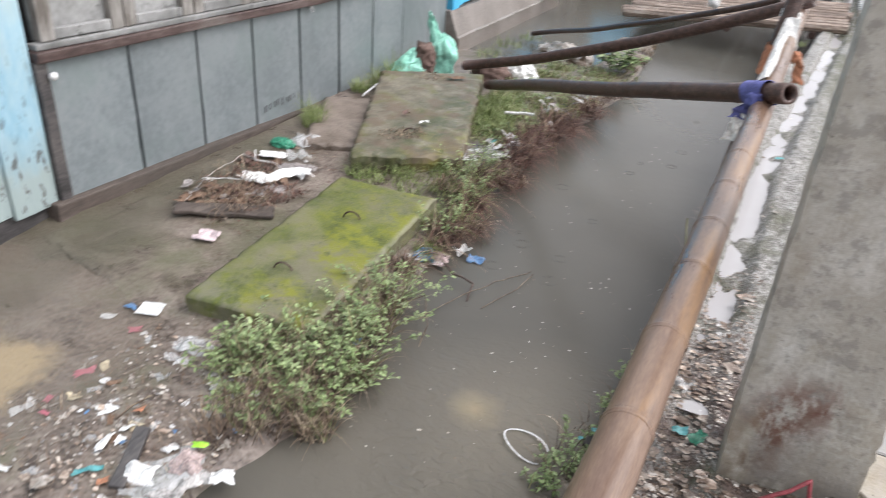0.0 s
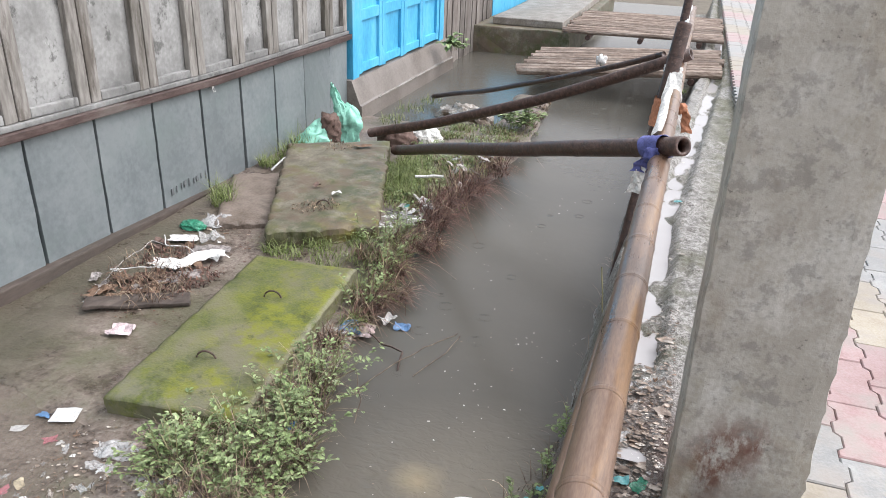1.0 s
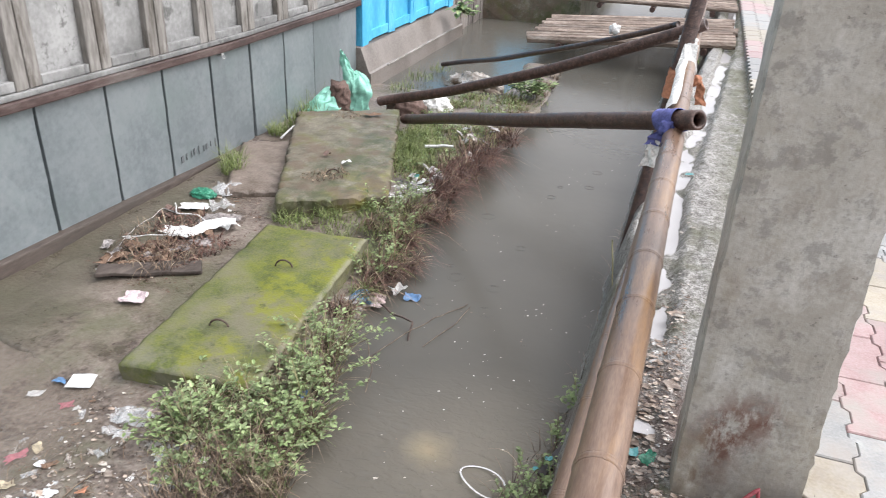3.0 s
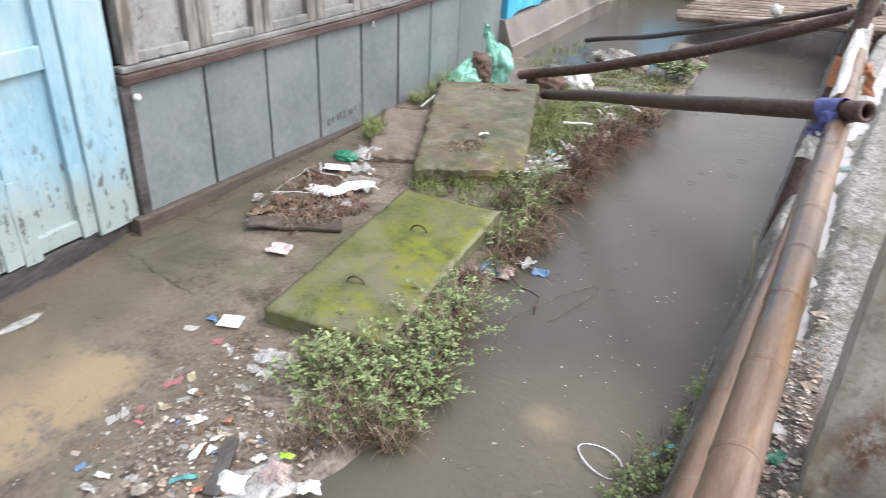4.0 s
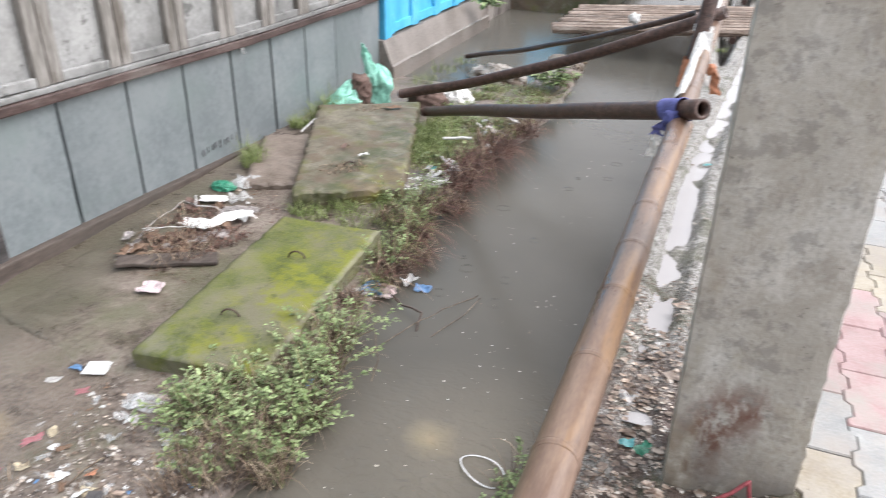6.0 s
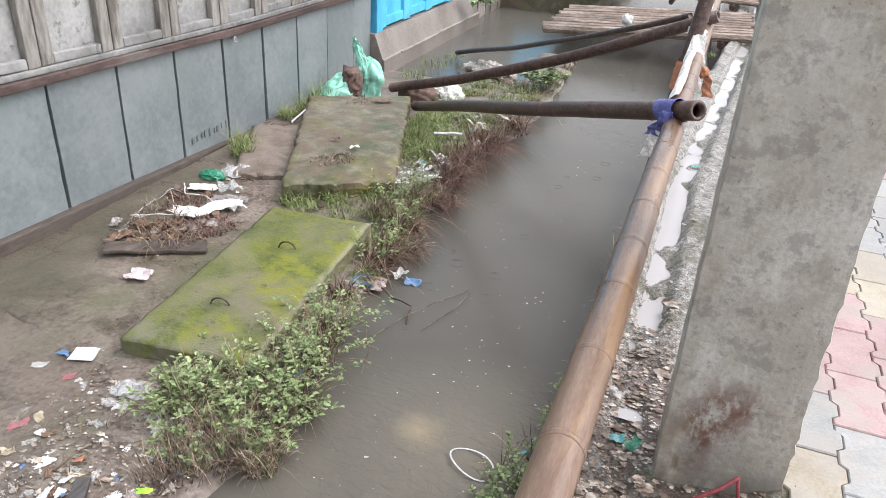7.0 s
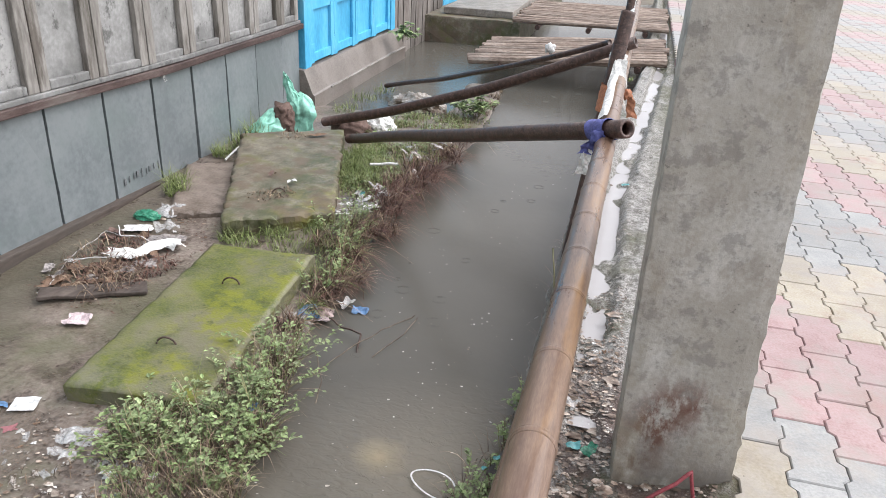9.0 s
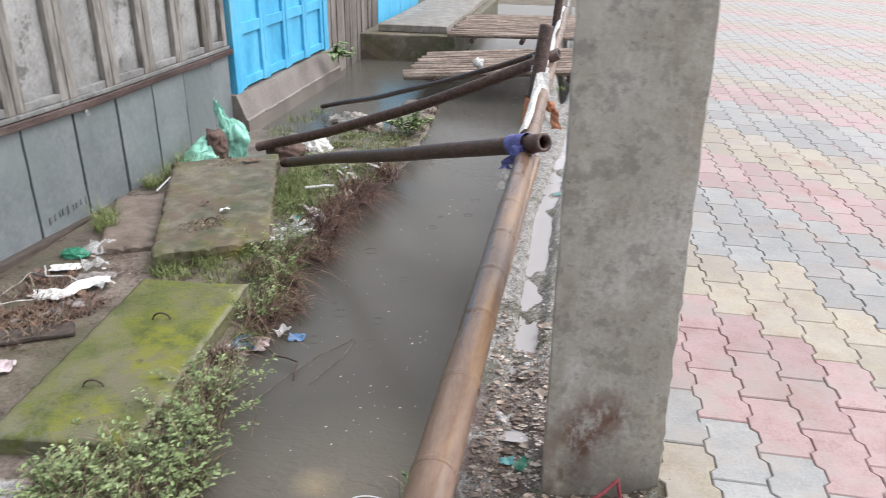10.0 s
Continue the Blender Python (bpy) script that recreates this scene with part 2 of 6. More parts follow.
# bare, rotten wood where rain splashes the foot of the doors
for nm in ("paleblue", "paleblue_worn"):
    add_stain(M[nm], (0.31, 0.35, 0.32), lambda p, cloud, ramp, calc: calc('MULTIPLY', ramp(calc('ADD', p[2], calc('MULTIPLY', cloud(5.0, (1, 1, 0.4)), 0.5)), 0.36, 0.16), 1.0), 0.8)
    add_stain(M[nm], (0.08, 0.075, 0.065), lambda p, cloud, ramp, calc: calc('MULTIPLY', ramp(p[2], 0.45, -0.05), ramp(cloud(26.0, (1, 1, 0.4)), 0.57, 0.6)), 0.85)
    add_stain(M[nm], (0.17, 0.2, 0.19), lambda p, cloud, ramp, calc: ramp(cloud(5.0, (1, 5, 0.3)), 0.62, 0.68), 0.45)
    add_stain(M[nm], (0.1, 0.12, 0.12), lambda p, cloud, ramp, calc: ramp(cloud(11.0, (1, 1, 0.35)), 0.68, 0.72), 0.8)
add_stain(M["bamboo_tan"], (0.07, 0.036, 0.026), lambda p, cloud, ramp, calc: ramp(cloud(4.0, (5, 1, 5)), 0.54, 0.68), 0.5)
add_stain(M["strip"], (0.13, 0.085, 0.07), lambda p, cloud, ramp, calc: calc('MULTIPLY', ramp(calc('ADD', p[1], cloud(4.0)), 2.5, 2.2), ramp(cloud(9.0), 0.4, 0.55)), 0.85)
add_stain(M["strip"], (0.11, 0.11, 0.06), lambda p, cloud, ramp, calc: calc('MULTIPLY', ramp(p[0], 0.3, 0.45), ramp(cloud(6.0), 0.4, 0.52)), 0.85)


def paver_material(name, colors):
    return material(name, colors, 9, 0.3, 0.2, 130, (0.27, 0.245, 0.22), 4.0, (0.47, 0.66), island=-0.13, coords="World", rough_to=0.55)


M["pav_pink"] = paver_material("pink_paver", [(0.267, 0.162, 0.158), (0.324, 0.217, 0.212), (0.356, 0.259, 0.256)])
M["pav_cream"] = paver_material("cream_paver", [(0.251, 0.211, 0.150), (0.308, 0.272, 0.207), (0.348, 0.316, 0.259)])
M["pav_grey"] = paver_material("grey_paver", [(0.186, 0.194, 0.190), (0.239, 0.243, 0.239), (0.292, 0.296, 0.288)])
for nm in ("pav_pink", "pav_cream", "pav_grey"):
    add_stain(M[nm], (0.27, 0.13, 0.1), lambda p, cloud, ramp, calc: calc('MULTIPLY', ramp(cloud(1.7), 0.56, 0.64), ramp(p[0], 0.75, 1.1)), 0.55)
    add_stain(M[nm], (0.2, 0.17, 0.13), lambda p, cloud, ramp, calc: ramp(cloud(5.0), 0.6, 0.72), 0.5)
M["sand_bed"] = material("paver_joint_sand", [(0.12, 0.11, 0.1), (0.22, 0.205, 0.19)], 30, 0.8, 0.3)


def plain(name, color, rough=0.6, alpha=1.0, bump=0.2, scale=30, spread=0.25):
    lo = tuple(max(0, c * (1 - spread)) for c in color)
    hi = tuple(min(1, c * (1 + spread)) for c in color)
    m = material(name, [lo, color, hi], scale, rough, bump, 120)
    if alpha < 1:
        m.node_tree.nodes["Principled BSDF"].inputs["Alpha"].default_value = alpha
    return m


M["leaf"] = material("weed_leaf", [(0.112, 0.165, 0.056), (0.19, 0.252, 0.102), (0.285, 0.345, 0.175)], 12, 0.5, 0.0, 40, island=0.45)
M["stem"] = material("weed_stem", [(0.2, 0.2, 0.09), (0.3, 0.27, 0.15)], 12, 0.6, 0.0, 40, island=0.4)
M["straw"] = material("dead_straw", [(0.075, 0.046, 0.032), (0.17, 0.12, 0.083), (0.36, 0.295, 0.21)], 14, 0.7, 0.0, 40, island=0.75)
M["roots"] = material("red_brown_roots", [(0.055, 0.028, 0.022), (0.115, 0.06, 0.045), (0.19, 0.11, 0.082)], 14, 0.7, 0.0, 40, island=0.5)
M["grass"] = material("bank_grass", [(0.1, 0.14, 0.035), (0.17, 0.215, 0.065), (0.26, 0.29, 0.13)], 10, 0.55, 0.0, 40, island=0.45)
M["dirty_film"] = plain("dirty_whitish_film", (0.42, 0.4, 0.385), 0.25, 0.8, spread=0.5)
M["grey_film"] = plain("muddy_grey_film", (0.27, 0.245, 0.235), 0.25, 0.85, spread=0.5)
M["white_cloth"] = plain("white_cloth", (0.68, 0.68, 0.66), 0.8)
M["white_plastic"] = plain("white_plastic", (0.62, 0.62, 0.61), 0.35)
M["clear_plastic"] = plain("clear_plastic", (0.62, 0.63, 0.63), 0.12, 0.4)
M["pink_paper"] = plain("pink_paper", (0.54, 0.44, 0.45), 0.7)
M["pink_film"] = plain("pinkish_clear_film", (0.5, 0.38, 0.36), 0.2, 0.6, spread=0.4)
M["red_wrap"] = plain("red_wrapper", (0.45, 0.14, 0.18), 0.3)
M["yellow_wrap"] = plain("yellow_wrapper", (0.5, 0.43, 0.3), 0.3)
M["blue_wrap"] = plain("blue_wrapper", (0.1, 0.2, 0.36), 0.3)
M["teal_wrap"] = plain("teal_wrapper", (0.08, 0.28, 0.29), 0.3)
M["green_wrap"] = plain("green_glass_plastic", (0.03, 0.2, 0.12), 0.2)
M["lime_wrap"] = plain("lime_wrapper", (0.35, 0.75, 0.05), 0.3)
M["brown_bag"] = plain("brown_sack", (0.13, 0.085, 0.07), 0.8, bump=0.5)
M["mint_bag"] = plain("mint_green_plastic", (0.27, 0.6, 0.48), 0.35, bump=0.05, scale=12, spread=0.2)
M["cardboard"] = plain("wet_cardboard", (0.16, 0.1, 0.065), 0.7)
M["orange_cloth"] = plain("orange_cloth", (0.42, 0.19, 0.11), 0.8)
M["blue_cloth"] = plain("purple_blue_cloth", (0.1, 0.11, 0.3), 0.75)
M["dull_metal"] = plain("dull_pale_metal", (0.42, 0.42, 0.41), 0.4)
M["iron"] = plain("rusty_iron", (0.07, 0.045, 0.035), 0.6, spread=0.5)
M["maroon"] = plain("maroon_cord", (0.25, 0.05, 0.06), 0.5)
M["scrap_mix"] = material("mixed_litter", [(0.24, 0.2, 0.165), (0.43, 0.39, 0.345), (0.6, 0.57, 0.53)], 20, 0.45, 0.1, 60, (0.13, 0.09, 0.06), 6.0, (0.5, 0.56), island=0.5)
M["leaf_flake"] = material("wet_leaf_flakes", [(0.12, 0.082, 0.06), (0.28, 0.215, 0.17), (0.52, 0.45, 0.38)], 20, 0.3, 0.1, 60, island=0.5)
M["ash"] = material("dark_ash_litter", [(0.055, 0.036, 0.027), (0.12, 0.085, 0.064), (0.2, 0.15, 0.115)], 20, 0.5, 0.1, 60, island=0.5)
M["stencil"] = plain("faded_stencil_paint", (0.13, 0.14, 0.145), 0.6)
M["dark_gap"] = plain("dark_gap", (0.02, 0.02, 0.02), 0.9)


def water_material(name, color, rough, ripple, alpha=1.0, drops=False):
    m = bpy.data.materials.new(name)
    m.use_nodes = True
    n, l = m.node_tree.nodes, m.node_tree.links
    b = n["Principled BSDF"]
    g = n.new("ShaderNodeNewGeometry")
    t = n.new("ShaderNodeTexNoise")
    t.inputs["Scale"].default_value, t.inputs["Detail"].default_value = 1.1, 4
    l.new(g.outputs["Position"], t.inputs["Vector"])
    r = n.new("ShaderNodeValToRGB")
    r.color_ramp.elements[0].position, r.color_ramp.elements[1].position = 0.35, 0.7
    r.color_ramp.elements[0].color = (*[c * 0.88 for c in color], 1)
    r.color_ramp.elements[1].color = (*[c * 1.12 for c in color], 1)
    l.new(t.outputs[0], r.inputs[0])
    l.new(r.outputs[0], b.inputs["Base Color"])
    b.inputs["Roughness"].default_value, b.inputs["IOR"].default_value = rough, 1.33
    b.inputs["Alpha"].default_value = alpha
    w = n.new("ShaderNodeTexNoise")
    w.inputs["Scale"].default_value, w.inputs["Detail"].default_value = 14, 3
    l.new(g.outputs["Position"], w.inputs["Vector"])
    height = w.outputs[0]
    if drops:
        # rings of falling rain drops, and choppy water where the drain narrows
        vo = n.new("ShaderNodeTexVoronoi")
        vo.voronoi_dimensions = '2D'
        vo.inputs["Scale"].default_value = 4.5
        l.new(g.outputs["Position"], vo.inputs["Vector"])
        sx = n.new("ShaderNodeSeparateColor")
        l.new(vo.outputs["Color"], sx.inputs[0])

        def calc(op, a, b=None):
            c = n.new("ShaderNodeMath")
            c.operation = op
            for k, q in enumerate((a, b)):
                if q is None:
                    continue
                if isinstance(q, (int, float)):
                    c.inputs[k].default_value = q
                else:
                    l.new(q, c.inputs[k])
            return c.outputs[0]
        radius = calc('MULTIPLY', sx.outputs[1], 0.16)
        off = calc('SUBTRACT', vo.outputs["Distance"], radius)
        band = calc('LESS_THAN', calc('ABSOLUTE', off), 0.03)
        wave = calc('SINE', calc('MULTIPLY', off, 180.0))
        some = calc('GREATER_THAN', sx.outputs[0], 0.62)
        rings = calc('MULTIPLY', calc('MULTIPLY', wave, band), calc('MULTIPLY', some, 0.09))
        dist = n.new("ShaderNodeVectorMath")
        dist.operation = 'DISTANCE'
        dist.inputs[1].default_value = (-0.25, 1.35, -0.36)
        l.new(g.outputs["Position"], dist.inputs[0])
        near = n.new("ShaderNodeMapRange")
        near.inputs[1].default_value, near.inputs[2].default_value, near.inputs[3].default_value, near.inputs[4].default_value = 0.75, 0.2, 0.0, 2.6
        l.new(dist.outputs["Value"], near.inputs[0])
        chop = n.new("ShaderNodeTexNoise")
        chop.inputs["Scale"].default_value, chop.inputs["Detail"].default_value = 30, 2
        chop.inputs["Distortion"].default_value = 0.7
        stretch = n.new("ShaderNodeMapping")
        stretch.inputs["Scale"].default_value = (0.75, 1.3, 1)
        l.new(g.outputs["Position"], stretch.inputs["Vector"])
        l.new(stretch.outputs[0], chop.inputs["Vector"])
        l.new(calc('SUBTRACT', rough, calc('MULTIPLY', near.outputs[0], 0.07)), b.inputs["Roughness"])
        # a plume of stirred-up pale silt
        silt = n.new("ShaderNodeMix")
        silt.data_type = 'RGBA'
        l.new(calc('MULTIPLY', near.outputs[0], calc('MULTIPLY', t.outputs[0], 0.5)), silt.inputs[0])
        l.new(r.outputs[0], silt.inputs[6])
        silt.inputs[7].default_value = (0.21, 0.185, 0.145, 1)
        # a pale stone showing faintly through the murk
        spot = n.new("ShaderNodeVectorMath")
        spot.operation = 'DISTANCE'
        spot.inputs[1].default_value = (-0.42, 1.6, -0.36)
        l.new(g.outputs["Position"], spot.inputs[0])
        fade = n.new("ShaderNodeMapRange")
        fade.inputs[1].default_value, fade.inputs[2].default_value, fade.inputs[3].default_value, fade.inputs[4].default_value = 0.13, 0.03, 0.0, 1.0
        l.new(calc('ADD', spot.outputs["Value"], calc('MULTIPLY', w.outputs[0], 0.06)), fade.inputs[0])
        stone = n.new("ShaderNodeMix")
        stone.data_type = 'RGBA'
        l.new(fade.outputs[0], stone.inputs[0])
        l.new(silt.outputs[2], stone.inputs[6])
        stone.inputs[7].default_value = (0.27, 0.225, 0.15, 1)
        l.new(stone.outputs[2], b.inputs["Base Color"])
        height = calc('ADD', calc('MULTIPLY', height, 0.35), calc('ADD', rings, calc('MULTIPLY', chop.outputs[0], calc('MULTIPLY', near.outputs[0], 1.1))))
    bp = n.new("ShaderNodeBump")
    bp.inputs["Strength"].default_value, bp.inputs["Distance"].default_value = ripple, 0.004
    l.new(height, bp.inputs["Height"])
    l.new(bp.outputs[0], b.inputs["Normal"])
    return m


M["water"] = water_material("murky_drain_water", (0.1, 0.094, 0.08), 0.22, 1.0, alpha=0.94, drops=True)
# Pale slurry colour, lifted so the base also stands in for bright sky sheen.
M["slurry_sheen"] = water_material("pale_sheen_gutter_water", (0.42, 0.41, 0.412), 0.04, 0.3, 0.95)
M["film"] = water_material("thin_puddle_water", (0.23, 0.19, 0.155), 0.05, 0.1, 0.3)


# ---------- mesh helpers ----------
def finish(name, bm, mat, smooth=False):
    me = bpy.data.meshes.new(name)
    bm.normal_update()
    bm.to_mesh(me)
    bm.free()
    me.materials.append(M[mat])
    if smooth:
        me.polygons.foreach_set("use_smooth", [True] * len(me.polygons))
    return me


def thing(name, label, category, at=(0, 0, 0), group="", kind="", turn=0.0):
    ob = new(name)
    ob.empty_display_size = 0.1
    ob.matrix_basis = pose(*at, 0, 0, turn)
    return tagged(ob, label, category, group, kind)


def part(name, bm, mat, parent, label="", smooth=False):
    """One mesh object under a thing; the bmesh is in the thing's own space."""
    ob = new(name, finish(name, bm, mat, smooth))
    ob.parent = parent
    return tagged(ob, label)


def solo(name, bm, mat, label, category, kind="", group="", smooth=False, at=None):
    ob = new(name, finish(name, bm, mat, smooth))
    if at is not None:
        ob.matrix_basis = at
    return tagged(ob, label, category, group, kind)


def box(x0, x1, y0, y1, z0, z1, bevel=0.004, bm=None, cuts=0, rough=0.0, seed=0):
    """A box with bevelled edges; cuts and rough give it a worn, uneven surface."""
    own = bmesh.new()
    bmesh.ops.create_cube(own, size=1, matrix=Matrix.Translation(((x0 + x1) / 2, (y0 + y1) / 2, (z0 + z1) / 2)) @ Matrix.Diagonal((x1 - x0, y1 - y0, z1 - z0, 1)))
    if bevel:
        bmesh.ops.bevel(own, geom=own.edges[:], offset=bevel, segments=2, affect='EDGES', profile=0.6)
    if cuts:
        bmesh.ops.subdivide_edges(own, edges=[e for e in own.edges if e.calc_length() > 0.06], cuts=cuts, use_grid_fill=True)
    if rough:
        for v in own.verts:
            p = v.co * 9 + Vector((seed, 0, 0))
            v.co += rough * (noise.noise_vector(p) + 0.5 * noise.noise_vector(p * 3))
    if bm is None:
        return own
    me = bpy.data.meshes.new("tmp")
    own.to_mesh(me)
    own.free()
    bm.from_mesh(me)
    bpy.data.meshes.remove(me)
    return bm


def tube(points, radii, sides=10, bm=None, caps=True):
    """A tube through points with its own radius at each."""
    bm = bm or bmesh.new()
    rings = []
    for k, p in enumerate(points):
        a, b = Vector(points[max(0, k - 1)]), Vector(points[min(len(points) - 1, k + 1)])
        d = (b - a).normalized() if (b - a).length > 1e-9 else Vector((0, 0, 1))
        u = d.cross((0, 0, 1)) if abs(d.z) < 0.95 else d.cross((1, 0, 0))
        u.normalize()
        w = d.cross(u)
        r = radii[k] if hasattr(radii, "__len__") else radii
        rings.append([bm.verts.new(Vector(p) + r * (math.cos(2 * math.pi * s / sides) * u + math.sin(2 * math.pi * s / sides) * w)) for s in range(sides)])
    for r0, r1 in zip(rings, rings[1:]):
        for s in range(sides):
            bm.faces.new((r0[s], r0[(s + 1) % sides], r1[(s + 1) % sides], r1[s]))
    if caps:
        bm.faces.new(rings[0])
        bm.faces.new(rings[-1][::-1])
    return bm


def bamboo(p0, p1, r0, r1, gap=0.3, sag=0.0, offset=0.1, hollow=True, sides=16, wob=0.004, seed=0):
    """A bamboo culm with swollen nodes and a hollow cut at its far end."""
    p0, p1 = Vector(p0), Vector(p1)
    length = (p1 - p0).length
    stops = {0.0, length}
    at = offset
    while at < length:
        for d in (-0.022, -0.008, 0.0, 0.008, 0.02):
            if 0 < at + d < length:
                stops.add(at + d)
        stops.add(min(length, at + gap * 0.5))
        at += gap * (0.92 + 0.16 * noise.noise((at * 3, seed, 0)))
    nodes = sorted(stops)
    pts, rad, at_nodes = [], [], []
    at = offset
    marks = []
    while at < length:
        marks.append(at)
        at += gap * (0.92 + 0.16 * noise.noise((at * 3, seed, 0)))
    for s in nodes:
        f = s / length
        p = p0.lerp(p1, f)
        p.z -= sag * 4 * f * (1 - f)
        p += wob * noise.noise_vector((s * 1.5, seed * 7.1, 0))
        near = min((abs(s - m) for m in marks), default=1)
        swell = 1.03 if near < 0.003 else (0.992 if near < 0.012 else 1.0)
        pts.append(p)
        rad.append((r0 + (r1 - r0) * f) * swell)
    if hollow:
        d = (pts[-1] - pts[-2]).normalized()
        pts += [pts[-1] + d * 0.001, pts[-1] - d * 0.05]
        rad += [rad[-1] * 0.68, rad[-1] * 0.62]
        # the inner wall is turned with the ring frame kept the same
        bm = bmesh.new()
        u = d.cross((0, 0, 1)).normalized()
        outer = tube(pts[:-2], rad[:-2], sides, bm, caps=False)
        bm.verts.ensure_lookup_table()
        w = d.cross(u)
        last = [bm.verts[len(bm.verts) - sides + s] for s in range(sides)]
        inner = [bm.verts.new(pts[-2] + rad[-2] * (math.cos(2 * math.pi * s / sides) * u + math.sin(2 * math.pi * s / sides) * w)) for s in range(sides)]
        deep = [bm.verts.new(pts[-1] + rad[-1] * (math.cos(2 * math.pi * s / sides) * u + math.sin(2 * math.pi * s / sides) * w)) for s in range(sides)]
        for a, b in ((last, inner), (inner, deep)):
            for s in range(sides):
                bm.faces.new((a[s], a[(s + 1) % sides], b[(s + 1) % sides], b[s]))
        bm.faces.new(deep[::-1])
        bm.verts.ensure_lookup_table()
        bm.faces.new([bm.verts[s] for s in range(sides)])
        return bm
    return tube(pts, rad, sides)


def bamboo_thing(name, label, category, p0, p1, r0, r1, gap, sag, offset, hollow, sides, wob, seed, mat):
    """A bamboo with its culm, and each node ring that stands out on it."""
    owner = thing(name, label, category)
    culm = part("culm", bamboo(p0, p1, r0, r1, gap, sag, offset, hollow, sides, wob, seed), mat, owner, smooth=True)
    p0, p1 = Vector(p0), Vector(p1)
    length = (p1 - p0).length
    d = (p1 - p0).normalized()
    at = offset
    while at < length - 0.02:
        f = at / length
        p = p0.lerp(p1, f) + wob * noise.noise_vector((at * 1.5, seed * 7.1, 0))
        p.z -= sag * 4 * f * (1 - f)
        r = (r0 + (r1 - r0) * f) * 1.03
        part("node_ring", tube([p - d * 0.007, p - d * 0.003, p + d * 0.003, p + d * 0.007], [r * 0.975, r * 1.012, r * 1.02, r * 0.975], sides), mat, culm, smooth=True)
        at += gap * (0.92 + 0.16 * noise.noise((at * 3, seed, 0)))
    return owner


def slab_mesh(w, l, h, seed, wobble=0.006, bumpy=0.004, chips=0.015, skew=0.0, taper=0.0):
    """A cast slab: uneven top, worn rounded rim, chipped and broken edges."""
    bm = bmesh.new()
    nx, ny = max(12, int(w / 0.016)), max(16, int(l / 0.016))
    grid = []
    for i in range(nx + 1):
        row = []
        for j in range(ny + 1):
            a, b = i / nx * 2 - 1, j / ny * 2 - 1
            x, y = a * w / 2, b * l / 2
            ex = wobble * noise.noise((y * 9 + seed, 1.0 if a > 0 else 5.0, 0)) + 0.5 * wobble * noise.noise((y * 30 + seed, a, 2))
            ey = wobble * noise.noise((x * 9 + seed, 9.0 if b > 0 else 13.0, 0)) + 0.5 * wobble * noise.noise((x * 30 + seed, b, 2))
            x += ex * abs(a) ** 6
            y += ey * abs(b) ** 6
            rim = min((1 - abs(a)) * w / 2, (1 - abs(b)) * l / 2)
            z = bumpy * (noise.noise((x * 6, y * 6, seed)) + 0.5 * noise.noise((x * 19, y * 19, seed)) + 0.25 * noise.noise((x * 50, y * 50, seed)))
            z -= 0.008 * max(0, 1 - rim / 0.012) + chips * max(0, 1 - rim / 0.035) * max(0, noise.noise((x * 17, y * 17, seed + 4)))
            row.append(bm.verts.new((x, y, z)))
        grid.append(row)
    for i in range(nx):
        for j in range(ny):
            bm.faces.new((grid[i][j], grid[i + 1][j], grid[i + 1][j + 1], grid[i][j + 1]))
    ring = [grid[i][0] for i in range(nx + 1)] + [grid[nx][j] for j in range(1, ny + 1)] + [grid[i][ny] for i in range(nx - 1, -1, -1)] + [grid[0][j] for j in range(ny - 1, 0, -1)]
    prev = ring
    for f in (0.3, 0.65, 1.0):
        cur = []
        for v in ring:
            p = v.co.copy()
            d = Vector((p.x / w, p.y / l, 0)).normalized()
            p += d * (0.9 * wobble * noise.noise((p.x * 14, p.y * 14, f * 5 + seed)) - 0.004 * f)
            p.z = v.co.z + (-h - v.co.z) * f
            cur.append(bm.verts.new(p))
        n = len(ring)
        for s in range(n):
            bm.faces.new((prev[s], cur[s], cur[(s + 1) % n], prev[(s + 1) % n]))
        prev = cur
    bm.faces.new(prev)
    for v in bm.verts:
        v.co.x *= 1 + taper * v.co.y / l
        v.co.y += skew * v.co.x
    bmesh.ops.recalc_face_normals(bm, faces=bm.faces[:])
    return bm


def flat_sides(ob):
    """Smooth only the faces that look up, so that the rim stays crisp."""
    for p in ob.data.polygons:
        p.use_smooth = p.normal.z > 0.75
    return ob


def scrap(sx, sy, crumple, seed, n=7, ragged=0.25):
    """A crumpled, ragged patch of paper or plastic, lying flat."""
    bm = bmesh.new()
    grid = []
    for i in range(n + 1):
        row = []
        for j in range(n + 1):
            x, y = (i / n - 0.5) * sx, (j / n - 0.5) * sy
            edge = max(abs(i / n - 0.5), abs(j / n - 0.5)) * 2
            v = noise.noise_vector((x * 18 + seed, y * 18, seed * 0.37))
            pull = 1 - ragged * edge * (0.5 + noise.noise((i / n * 3.4, j / n * 3.4, seed)))
            z = crumple * (0.6 + noise.noise((x * 30, y * 30 + seed, 1.3)) + 0.4 * v.z)
            row.append(bm.verts.new((x * pull + 0.15 * crumple * v.x, y * pull + 0.15 * crumple * v.y, max(0.001, z))))
        grid.append(row)
    for i in range(n):
        for j in range(n):
            bm.faces.new((grid[i][j], grid[i + 1][j], grid[i + 1][j + 1], grid[i][j + 1]))
    return bm


